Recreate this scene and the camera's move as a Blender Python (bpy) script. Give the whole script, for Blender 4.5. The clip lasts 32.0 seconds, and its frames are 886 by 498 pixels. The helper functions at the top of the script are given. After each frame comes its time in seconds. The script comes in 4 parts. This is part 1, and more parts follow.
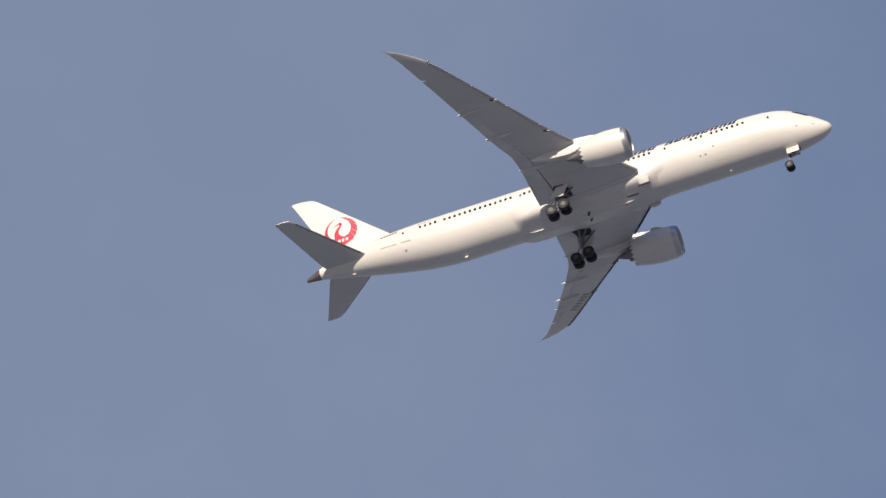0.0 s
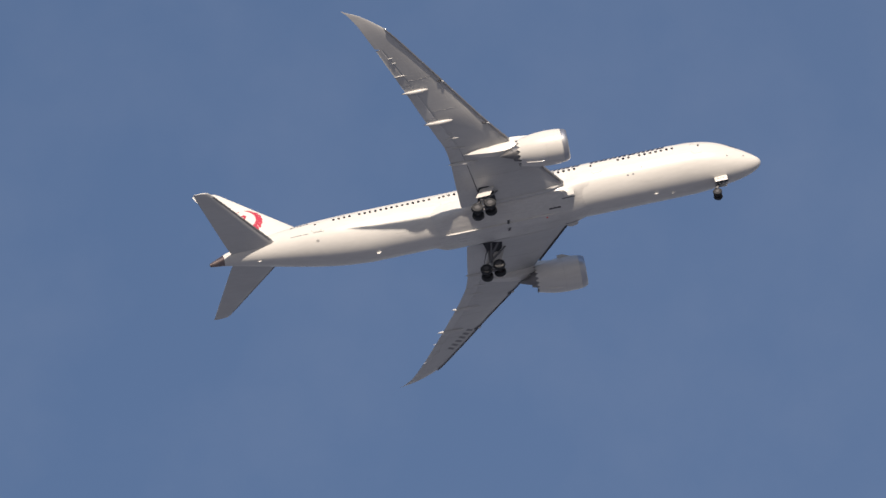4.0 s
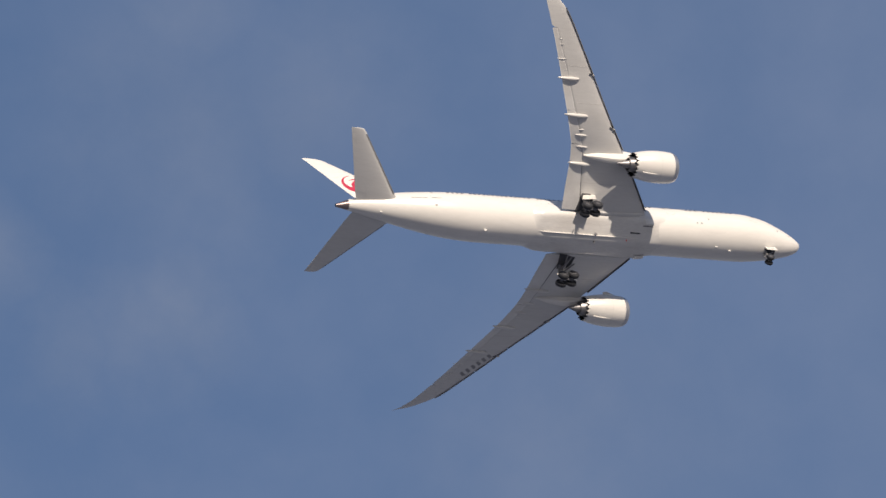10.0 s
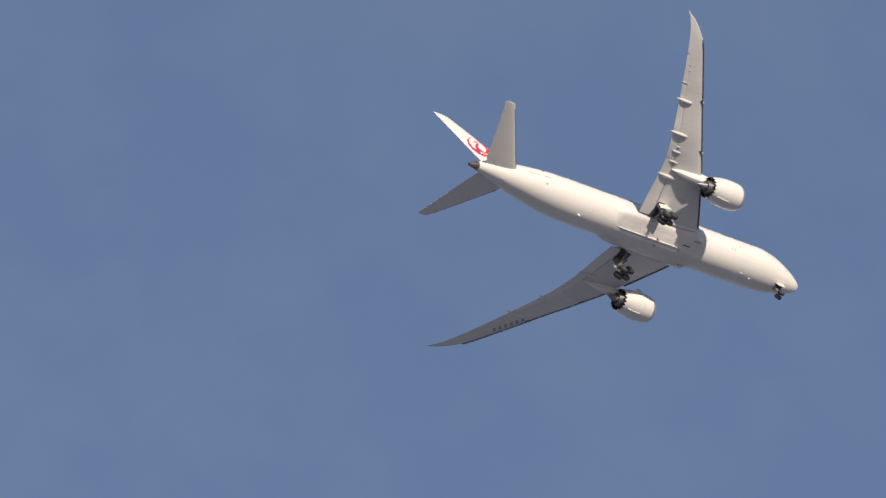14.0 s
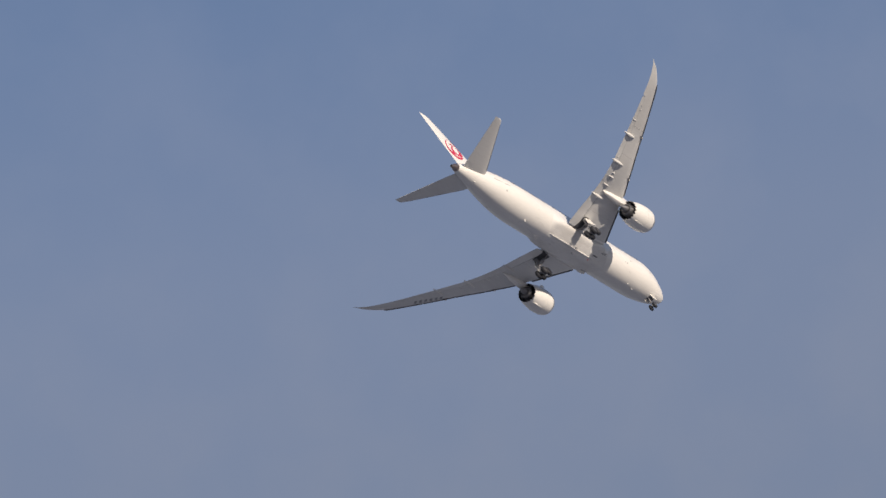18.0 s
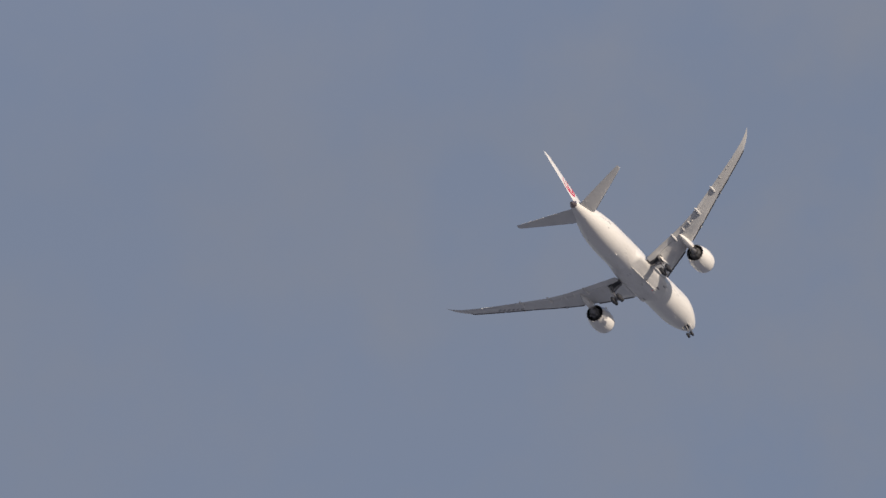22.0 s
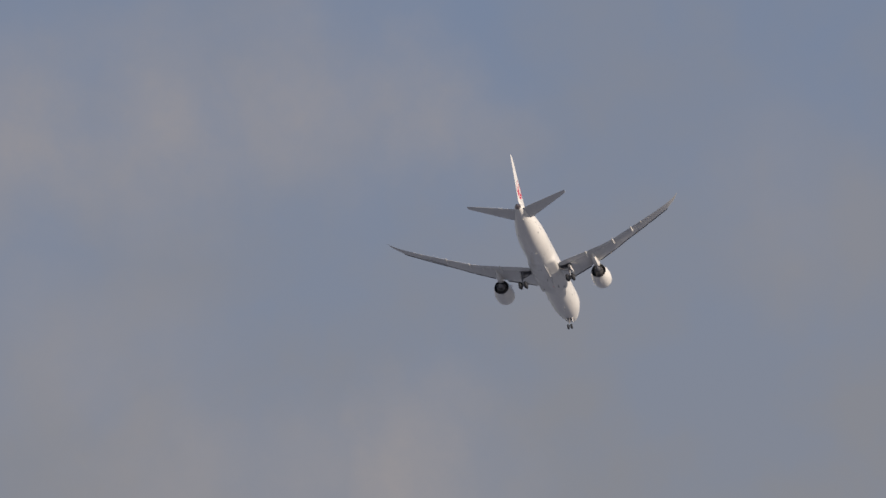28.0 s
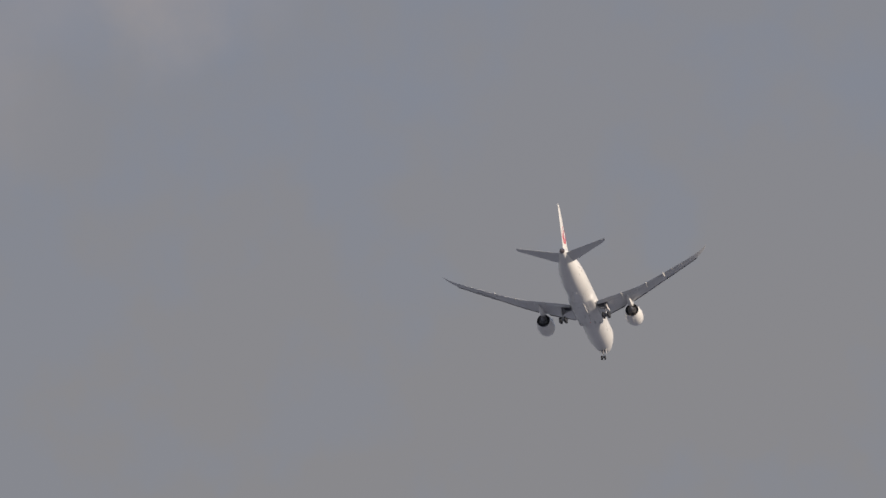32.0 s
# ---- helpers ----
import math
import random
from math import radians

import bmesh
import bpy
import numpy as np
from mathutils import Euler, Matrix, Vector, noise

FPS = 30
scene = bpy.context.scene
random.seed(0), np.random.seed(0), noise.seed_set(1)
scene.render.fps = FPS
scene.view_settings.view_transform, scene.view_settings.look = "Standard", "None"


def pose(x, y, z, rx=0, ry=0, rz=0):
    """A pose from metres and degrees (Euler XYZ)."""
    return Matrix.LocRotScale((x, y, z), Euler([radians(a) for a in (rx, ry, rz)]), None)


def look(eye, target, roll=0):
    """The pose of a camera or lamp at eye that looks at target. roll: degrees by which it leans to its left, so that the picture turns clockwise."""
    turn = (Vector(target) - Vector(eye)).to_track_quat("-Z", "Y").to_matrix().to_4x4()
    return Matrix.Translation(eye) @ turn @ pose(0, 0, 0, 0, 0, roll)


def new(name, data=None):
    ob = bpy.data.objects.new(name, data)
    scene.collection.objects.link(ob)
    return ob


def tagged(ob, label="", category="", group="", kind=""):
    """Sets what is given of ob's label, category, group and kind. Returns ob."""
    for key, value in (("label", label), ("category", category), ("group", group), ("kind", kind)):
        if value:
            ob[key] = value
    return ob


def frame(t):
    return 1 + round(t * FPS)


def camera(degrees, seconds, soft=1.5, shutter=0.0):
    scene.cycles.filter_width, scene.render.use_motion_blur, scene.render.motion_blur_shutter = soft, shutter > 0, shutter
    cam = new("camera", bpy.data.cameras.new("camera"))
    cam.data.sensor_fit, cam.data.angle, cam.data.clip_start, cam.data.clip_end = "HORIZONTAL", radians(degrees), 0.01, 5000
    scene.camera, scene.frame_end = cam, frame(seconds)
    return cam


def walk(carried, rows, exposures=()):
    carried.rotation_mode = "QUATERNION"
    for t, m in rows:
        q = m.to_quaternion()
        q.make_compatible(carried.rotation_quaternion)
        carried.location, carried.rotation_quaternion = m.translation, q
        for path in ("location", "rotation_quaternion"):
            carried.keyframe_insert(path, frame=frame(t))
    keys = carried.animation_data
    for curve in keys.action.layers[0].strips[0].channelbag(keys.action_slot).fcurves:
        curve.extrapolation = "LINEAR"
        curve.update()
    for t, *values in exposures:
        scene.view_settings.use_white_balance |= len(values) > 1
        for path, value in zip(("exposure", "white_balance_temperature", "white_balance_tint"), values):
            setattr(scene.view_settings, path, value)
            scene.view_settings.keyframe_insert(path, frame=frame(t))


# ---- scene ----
# Telephoto camera on a tripod head, standing on the ground.
cam = camera(4.082, 32.0, soft=1.5)
walk(cam, [
    (0, pose(0, 0, 1.6, 132.443, 1.175, 5.281)),
    (0.5, pose(0, 0, 1.6, 132.731, 1.066, 3.267)),
    (1, pose(0, 0, 1.6, 132.866, 1.254, 1.032)),
    (1.5, pose(0, 0, 1.6, 132.836, 1.454, -0.811)),
    (2, pose(0, 0, 1.6, 132.886, 2.131, -2.223)),
    (2.5, pose(0, 0, 1.6, 133.064, 2.957, -3.595)),
    (4.5, pose(0, 0, 1.6, 133.675, 3.889, -11.601)),
    (5, pose(0, 0, 1.6, 133.762, 4.469, -13.208)),
    (5.5, pose(0, 0, 1.6, 133.865, 4.733, -15.053)),
    (6, pose(0, 0, 1.6, 133.788, 4.923, -17.154)),
    (6.5, pose(0, 0, 1.6, 133.619, 5.317, -19.159)),
    (7, pose(0, 0, 1.6, 133.518, 5.738, -21.010)),
    (7.5, pose(0, 0, 1.6, 133.241, 5.710, -23.105)),
    (8, pose(0, 0, 1.6, 133.016, 6.010, -24.707)),
    (8.5, pose(0, 0, 1.6, 132.871, 6.533, -26.122)),
    (9, pose(0, 0, 1.6, 132.560, 6.785, -27.838)),
    (9.5, pose(0, 0, 1.6, 132.212, 7.193, -29.442)),
    (10, pose(0, 0, 1.6, 131.654, 7.032, -31.593)),
    (10.5, pose(0, 0, 1.6, 131.131, 6.910, -33.431)),
    (11, pose(0, 0, 1.6, 130.516, 6.329, -35.481)),
    (11.5, pose(0, 0, 1.6, 129.901, 5.913, -37.486)),
    (12, pose(0, 0, 1.6, 129.281, 5.478, -39.526)),
    (12.5, pose(0, 0, 1.6, 128.560, 5.460, -40.983)),
    (13, pose(0, 0, 1.6, 128.184, 5.742, -42.014)),
    (13.5, pose(0, 0, 1.6, 127.703, 5.531, -43.280)),
    (14, pose(0, 0, 1.6, 127.133, 5.945, -44.305)),
    (14.5, pose(0, 0, 1.6, 126.608, 6.378, -45.535)),
    (16.5, pose(0, 0, 1.6, 124.182, 6.675, -49.718)),
    (17, pose(0, 0, 1.6, 123.552, 6.586, -50.637)),
    (17.5, pose(0, 0, 1.6, 122.846, 6.376, -51.630)),
    (18, pose(0, 0, 1.6, 122.089, 6.275, -52.527)),
    (18.5, pose(0, 0, 1.6, 121.495, 6.425, -53.028)),
    (19, pose(0, 0, 1.6, 121.029, 6.482, -53.418)),
    (19.5, pose(0, 0, 1.6, 120.598, 6.594, -54.045)),
    (20, pose(0, 0, 1.6, 120.193, 6.867, -54.337)),
    (20.5, pose(0, 0, 1.6, 119.730, 7.058, -54.749)),
    (21, pose(0, 0, 1.6, 119.212, 7.102, -55.240)),
    (21.5, pose(0, 0, 1.6, 118.707, 7.108, -55.652)),
    (22, pose(0, 0, 1.6, 118.266, 7.170, -56.122)),
    (22.5, pose(0, 0, 1.6, 117.824, 6.654, -56.980)),
    (23, pose(0, 0, 1.6, 117.247, 6.366, -57.717)),
    (23.5, pose(0, 0, 1.6, 116.625, 6.371, -58.154)),
    (24, pose(0, 0, 1.6, 116.120, 6.325, -58.445)),
    (24.5, pose(0, 0, 1.6, 115.984, 6.325, -58.649)),
    (25, pose(0, 0, 1.6, 115.775, 5.475, -59.132)),
    (25.5, pose(0, 0, 1.6, 115.460, 4.941, -59.611)),
    (27.5, pose(0, 0, 1.6, 113.788, 2.869, -61.292)),
    (28, pose(0, 0, 1.6, 113.456, 2.652, -61.504)),
    (28.5, pose(0, 0, 1.6, 113.150, 2.493, -61.638)),
    (29, pose(0, 0, 1.6, 112.866, 2.495, -61.792)),
    (29.5, pose(0, 0, 1.6, 112.541, 2.310, -62.020)),
    (30, pose(0, 0, 1.6, 112.158, 2.370, -62.141)),
    (30.5, pose(0, 0, 1.6, 111.759, 2.711, -62.170)),
    (31, pose(0, 0, 1.6, 111.420, 2.717, -62.363)),
    (31.5, pose(0, 0, 1.6, 111.233, 3.017, -62.445)),
    (32, pose(0, 0, 1.6, 111.104, 3.083, -62.579))], exposures=[(0, 0.0), (32, 0.0)])

# ---------------------------------------------------------------- sky and sun
SUN_ELEV, SUN_AZ = 13.8, -99.5          # degrees; azimuth from +x towards +y
sun_data = bpy.data.lights.new("sun", "SUN")
sun_data.energy, sun_data.angle, sun_data.color = 4.75, radians(0.53), (1.0, 0.86, 0.72)
sun = new("sun", sun_data)
sun_dir = Vector((math.cos(radians(SUN_ELEV)) * math.cos(radians(SUN_AZ)),
                  math.cos(radians(SUN_ELEV)) * math.sin(radians(SUN_AZ)), math.sin(radians(SUN_ELEV))))
sun.matrix_world = look((0, 0, 60), Vector((0, 0, 60)) - sun_dir)

world = bpy.data.worlds.new("sky")
scene.world = world
world.use_nodes = True
wn, wl = world.node_tree.nodes, world.node_tree.links
wn.clear()


def wnode(kind, **inputs):
    n = wn.new(kind)
    for k, v in inputs.items():
        n.inputs[int(k[1:])].default_value = v
    return n


w_out = wnode("ShaderNodeOutputWorld")
w_bg = wnode("ShaderNodeBackground", i1=0.13)
w_sky = wnode("ShaderNodeTexSky")
w_sky.sky_type, w_sky.sun_disc = "NISHITA", False
w_sky.sun_elevation, w_sky.sun_rotation = radians(SUN_ELEV), radians(90.0 - SUN_AZ)
w_sky.air_density, w_sky.dust_density, w_sky.ozone_density = 1.0, 0.4, 3.0
w_co = wnode("ShaderNodeTexCoord")
w_sep = wnode("ShaderNodeSeparateXYZ")
wl.new(w_co.outputs["Generated"], w_sep.inputs[0])
w_az = wnode("ShaderNodeMath")
w_az.operation = "ARCTAN2"
wl.new(w_sep.outputs["Y"], w_az.inputs[0])
wl.new(w_sep.outputs["X"], w_az.inputs[1])
w_rng = wnode("ShaderNodeMapRange", i1=radians(20), i2=radians(100))
wl.new(w_az.outputs[0], w_rng.inputs[0])
w_el = wnode("ShaderNodeMath")
w_el.operation = "ARCSINE"
wl.new(w_sep.outputs["Z"], w_el.inputs[0])
w_erng = wnode("ShaderNodeMapRange", i1=radians(18), i2=radians(48))
wl.new(w_el.outputs[0], w_erng.inputs[0])


def value_ramp(source, stops):
    ramp = wn.new("ShaderNodeValToRGB")
    for i, (p, v) in enumerate(stops):
        e = ramp.color_ramp.elements[i] if i < 2 else ramp.color_ramp.elements.new(p)
        e.position = p
        e.color = (v, v, v, 1)
    wl.new(source, ramp.inputs[0])
    return ramp.outputs["Color"]


# thin veil of cloud: a sheet to one side, and haze that thickens towards the horizon
VEIL_SIDE = ((0.0, 0.0), (0.32, 0.20), (0.37, 0.27), (0.41, 0.18), (0.46, 0.04), (0.50, 0.065), (0.56, 0.18), (0.60, 0.23), (0.66, 0.20), (0.74, 0.13), (0.82, 0.07),
             (0.873, 0.28), (0.90, 0.52), (0.93, 0.74), (1.0, 0.78))
VEIL_LOW = ((0.0, 0.97), (0.10, 0.95), (0.15, 0.88), (0.18, 0.78), (0.22, 0.64), (0.26, 0.58), (0.31, 0.74), (0.37, 0.70), (0.43, 0.72), (0.46, 0.66), (0.51, 0.28),
            (0.56, 0.24), (0.63, 0.24), (0.67, 0.25), (0.71, 0.24), (0.78, 0.08), (1.0, 0.05))
w_veil = wnode("ShaderNodeMath")
w_veil.operation = "MAXIMUM"
wl.new(value_ramp(w_rng.outputs[0], VEIL_SIDE), w_veil.inputs[0])
wl.new(value_ramp(w_erng.outputs[0], VEIL_LOW), w_veil.inputs[1])
w_noise = wnode("ShaderNodeTexNoise", i2=75.0, i3=5.0, i4=0.55)
wl.new(w_co.outputs["Generated"], w_noise.inputs["Vector"])
w_nr = wnode("ShaderNodeMapRange", i1=0.40, i2=0.70, i3=-0.08, i4=0.50)
wl.new(w_noise.outputs["Fac"], w_nr.inputs[0])
w_add = wnode("ShaderNodeMath")
w_add.operation, w_add.use_clamp = "ADD", True
wl.new(w_veil.outputs[0], w_add.inputs[0])
AMOUNT = ((0.0, 0.4), (0.10, 0.4), (0.14, 0.25), (0.25, 0.15), (0.36, 0.24), (0.44, 0.22), (0.50, 0.25), (0.58, 0.2), (1.0, 0.15))
w_amp = value_ramp(w_rng.outputs[0], AMOUNT)
w_mul = wnode("ShaderNodeMath")
w_mul.operation = "MULTIPLY"
wl.new(w_nr.outputs[0], w_mul.inputs[0])
wl.new(w_amp, w_mul.inputs[1])
wl.new(w_mul.outputs[0], w_add.inputs[1])
w_mix = wn.new("ShaderNodeMix")
w_mix.data_type = "RGBA"
CLOUD = (1.72, 1.86, 2.26, 1)
w_tone = wn.new("ShaderNodeMix")
w_tone.data_type = "RGBA"
w_low = wnode("ShaderNodeMapRange", i1=radians(24.5), i2=radians(20.5))
wl.new(w_el.outputs[0], w_low.inputs[0])
wl.new(w_low.outputs[0], w_tone.inputs["Factor"])
tone_a, tone_b = [s for s in w_tone.inputs if s.type == "RGBA"]
w_sheet = wn.new("ShaderNodeMix")
w_sheet.data_type = "RGBA"
w_turn = wnode("ShaderNodeMapRange", i1=radians(28.5), i2=radians(33.0))
wl.new(w_el.outputs[0], w_turn.inputs[0])
wl.new(w_turn.outputs[0], w_sheet.inputs["Factor"])
sheet_a, sheet_b = [s for s in w_sheet.inputs if s.type == "RGBA"]
sheet_a.default_value, sheet_b.default_value = CLOUD, (1.92, 2.26, 3.20, 1)
wl.new([s for s in w_sheet.outputs if s.type == "RGBA"][0], tone_a)
tone_b.default_value = (1.90, 1.89, 2.00, 1)
wl.new([s for s in w_tone.outputs if s.type == "RGBA"][0], [s for s in w_mix.inputs if s.name == "B" and s.type == "RGBA"][0])
wl.new(w_add.outputs[0], w_mix.inputs["Factor"])
w_tint = wnode("ShaderNodeVectorMath", i1=(1.09, 1.0, 1.02))
w_tint.operation = "MULTIPLY"
wl.new(w_sky.outputs[0], w_tint.inputs[0])
wl.new(w_tint.outputs[0], [s for s in w_mix.inputs if s.name == "A" and s.type == "RGBA"][0])
# a few warm, sunlit cloud banks low over the far end of the flight
w_warp = wnode("ShaderNodeTexNoise", i2=70.0, i3=6.0, i4=0.62)
wl.new(w_co.outputs["Generated"], w_warp.inputs["Vector"])
w_off = wnode("ShaderNodeVectorMath", i1=(0.5, 0.5, 0.5))
w_off.operation = "SUBTRACT"
wl.new(w_warp.outputs["Color"], w_off.inputs[0])
w_sc = wnode("ShaderNodeVectorMath")
w_sc.operation = "SCALE"
w_sc.inputs["Scale"].default_value = 0.013
wl.new(w_off.outputs[0], w_sc.inputs[0])
w_dir = wnode("ShaderNodeVectorMath")
w_dir.operation = "ADD"
wl.new(w_co.outputs["Generated"], w_dir.inputs[0])
wl.new(w_sc.outputs[0], w_dir.inputs[1])
w_tuft = wnode("ShaderNodeTexNoise", i2=110.0, i3=6.0, i4=0.6)
wl.new(w_co.outputs["Generated"], w_tuft.inputs["Vector"])
w_rag = wnode("ShaderNodeMapRange", i1=0.34, i2=0.68, i3=0.5, i4=1.08)
wl.new(w_tuft.outputs["Fac"], w_rag.inputs[0])


def cloud_banks(spots, color, under_socket):
    """Soft patches of cloud round the given directions, laid over what is below them."""
    total = None
    for center, size, weight in spots:
        dist = wnode("ShaderNodeVectorMath", i1=center)
        dist.operation = "DISTANCE"
        wl.new(w_dir.outputs[0], dist.inputs[0])
        soft_edge = wnode("ShaderNodeMapRange", i1=size * 1.25, i2=0.0, i3=0.0, i4=weight)
        soft_edge.interpolation_type = "SMOOTHSTEP"
        wl.new(dist.outputs["Value"], soft_edge.inputs[0])
        if total:
            top = wnode("ShaderNodeMath")
            top.operation = "MAXIMUM"
            wl.new(total, top.inputs[0])
            wl.new(soft_edge.outputs[0], top.inputs[1])
            total = top.outputs[0]
        else:
            total = soft_edge.outputs[0]
    ragged = wnode("ShaderNodeMath")
    ragged.operation, ragged.use_clamp = "MULTIPLY", True
    wl.new(total, ragged.inputs[0])
    wl.new(w_rag.outputs[0], ragged.inputs[1])
    total = ragged.outputs[0]
    lay = wn.new("ShaderNodeMix")
    lay.data_type = "RGBA"
    [s for s in lay.inputs if s.name == "B" and s.type == "RGBA"][0].default_value = color
    wl.new(total, lay.inputs["Factor"])
    wl.new(under_socket, [s for s in lay.inputs if s.name == "A" and s.type == "RGBA"][0])
    return [s for s in lay.outputs if s.type == "RGBA"][0]


sky_socket = [s for s in w_mix.outputs if s.type == "RGBA"][0]
sky_socket = cloud_banks((((0.4422, 0.6094, 0.6581), 0.0078, 0.42), ((0.4300, 0.6137, 0.6622), 0.0065, 0.3), ((0.4381, 0.5932, 0.6754), 0.0065, 0.28),
                          ((0.4450, 0.6016, 0.6633), 0.006, 0.26), ((0.4370, 0.6144, 0.6570), 0.006, 0.28), ((0.4110, 0.6228, 0.6657), 0.0065, 0.18),
                          ((0.4003, 0.6224, 0.6725), 0.007, 0.12), ((0.4351, 0.5991, 0.6722), 0.005, 0.15),
                          ((0.4394, 0.5992, 0.6692), 0.013, 0.28), ((0.4488, 0.5918, 0.6696), 0.010, 0.28), ((0.4727, 0.5973, 0.6479), 0.016, 0.26)),
                         (1.86, 2.12, 2.80, 1), sky_socket)
sky_socket = cloud_banks((((0.7924, 0.4550, 0.4063), 0.013, 0.66), ((0.7959, 0.4480, 0.4073), 0.0115, 0.7), ((0.8008, 0.4383, 0.4081), 0.0115, 0.66),
                          ((0.8053, 0.4293, 0.4090), 0.0115, 0.62), ((0.8097, 0.4213, 0.4086), 0.009, 0.62), ((0.8132, 0.4172, 0.4059), 0.0065, 0.42),
                          ((0.8196, 0.4276, 0.3814), 0.0085, 0.78), ((0.8156, 0.4359, 0.3805), 0.009, 0.42), ((0.8101, 0.4458, 0.3809), 0.011, 0.46),
                          ((0.8147, 0.4418, 0.3756), 0.01, 0.4), ((0.8231, 0.4218, 0.3803), 0.0065, 0.36), ((0.8034, 0.4489, 0.3911), 0.011, 0.34),
                          ((0.8271, 0.3957, 0.3991), 0.011, 0.22), ((0.8056, 0.4447, 0.3914), 0.011, 0.26)),
                         (2.50, 2.31, 2.32, 1), sky_socket)
wl.new(sky_socket, w_bg.inputs[0])
wl.new(w_bg.outputs[0], w_out.inputs[0])


# ---------------------------------------------------------------- materials
def material(name, color, rough=0.4, metal=0.0, coat=0.0, grain=0.0, grain_scale=3.0, stain=None, stain_amount=0.0,
             stretch=(1, 1, 1), bump=0.0, emit=None, spec=0.5):
    m = bpy.data.materials.new(name)
    m.use_nodes = True
    n, l = m.node_tree.nodes, m.node_tree.links
    b = n["Principled BSDF"]
    b.inputs["Base Color"].default_value = (*color, 1)
    b.inputs["Roughness"].default_value = rough
    b.inputs["Metallic"].default_value = metal
    b.inputs["Coat Weight"].default_value = coat
    b.inputs["Coat Roughness"].default_value = 0.12
    b.inputs["Specular IOR Level"].default_value = spec
    if emit:
        b.inputs["Emission Color"].default_value = (*emit[:3], 1)
        b.inputs["Emission Strength"].default_value = emit[3]
    if grain or stain_amount or bump:
        tc = n.new("ShaderNodeTexCoord")
        mp = n.new("ShaderNodeMapping")
        mp.inputs["Scale"].default_value = stretch
        l.new(tc.outputs["Object"], mp.inputs[0])
        fine = n.new("ShaderNodeTexNoise")
        fine.inputs["Scale"].default_value, fine.inputs["Detail"].default_value = grain_scale * 5, 4
        l.new(mp.outputs[0], fine.inputs["Vector"])
        broad = n.new("ShaderNodeTexNoise")
        broad.inputs["Scale"].default_value, broad.inputs["Detail"].default_value = grain_scale * 0.35, 5
        l.new(mp.outputs[0], broad.inputs["Vector"])
        ramp = n.new("ShaderNodeMapRange")
        for i, v in enumerate((0.45, 0.75, 0.0, stain_amount)):
            ramp.inputs[i + 1].default_value = v
        l.new(broad.outputs["Fac"], ramp.inputs[0])
        g = n.new("ShaderNodeMapRange")
        for i, v in enumerate((0.3, 0.7, 1 - grain, 1 + grain)):
            g.inputs[i + 1].default_value = v
        l.new(fine.outputs["Fac"], g.inputs[0])
        mx = n.new("ShaderNodeMix")
        mx.data_type = "RGBA"
        ca, cb = [s for s in mx.inputs if s.type == "RGBA"]
        ca.default_value = (*color, 1)
        cb.default_value = (*(stain or tuple(c * 0.6 for c in color)), 1)
        l.new(ramp.outputs[0], mx.inputs[0])
        mul = n.new("ShaderNodeVectorMath")
        mul.operation = "SCALE"
        l.new([s for s in mx.outputs if s.type == "RGBA"][0], mul.inputs[0])
        l.new(g.outputs[0], mul.inputs["Scale"])
        l.new(mul.outputs[0], b.inputs["Base Color"])
        rr = n.new("ShaderNodeMapRange")
        for i, v in enumerate((0.35, 0.65, rough * 0.8, min(1, rough * 1.25))):
            rr.inputs[i + 1].default_value = v
        l.new(broad.outputs["Fac"], rr.inputs[0])
        l.new(rr.outputs[0], b.inputs["Roughness"])
        if bump:
            bp = n.new("ShaderNodeBump")
            bp.inputs["Strength"].default_value, bp.inputs["Distance"].default_value = bump, 0.02
            l.new(fine.outputs["Fac"], bp.inputs["Height"])
            l.new(bp.outputs[0], b.inputs["Normal"])
    return m


WHITE = material("white_paint", (0.80, 0.78, 0.74), 0.30, coat=0.35, grain=0.03, grain_scale=0.6, stain=(0.66, 0.64, 0.60),
                 stain_amount=0.35, stretch=(0.25, 1, 1))
BELLY = material("belly_paint", (0.76, 0.745, 0.715), 0.34, coat=0.25, grain=0.05, grain_scale=1.1, stain=(0.50, 0.48, 0.45),
                 stain_amount=0.7, stretch=(0.3, 1, 1))
GREY = material("wing_grey_paint", (0.66, 0.655, 0.64), 0.36, coat=0.15, grain=0.03, grain_scale=0.8, stain=(0.52, 0.51, 0.49),
                stain_amount=0.5, stretch=(0.2, 1, 1))
# flap grey, about a tenth lighter than the wing's grey
FLAP_GREY = material("flap_pale_grey", (0.735, 0.73, 0.715), 0.36, coat=0.15, grain=0.03, grain_scale=0.8, stain=(0.58, 0.57, 0.55), stain_amount=0.7)
GREY_FAIRING = material("fairing_grey_white_paint", (0.70, 0.69, 0.67), 0.34, coat=0.2, grain=0.03, grain_scale=0.8,
                        stain=(0.5, 0.48, 0.45), stain_amount=0.5, stretch=(0.25, 1, 1))
FAINTER = material("hatch_seam", (0.68, 0.665, 0.635), 0.4)
FAINT = material("faint_seam", (0.52, 0.51, 0.49), 0.5)
SEAM = material("panel_seam", (0.40, 0.39, 0.38), 0.6)
# bare edge metal, darkened so the slats' shaded side is in the colour
SLAT = material("slat_metal_with_shade", (0.26, 0.26, 0.27), 0.42, metal=0.45, grain=0.08, grain_scale=1.5)
LIP = material("polished_inlet_metal", (0.60, 0.61, 0.64), 0.34, metal=0.85, grain=0.04, grain_scale=2)
# near-black bluish metal inside the fan nozzle and at the tail pipe
NOZZLE = material("dark_nozzle_metal", (0.085, 0.092, 0.105), 0.5, metal=0.4, grain=0.15, grain_scale=2)
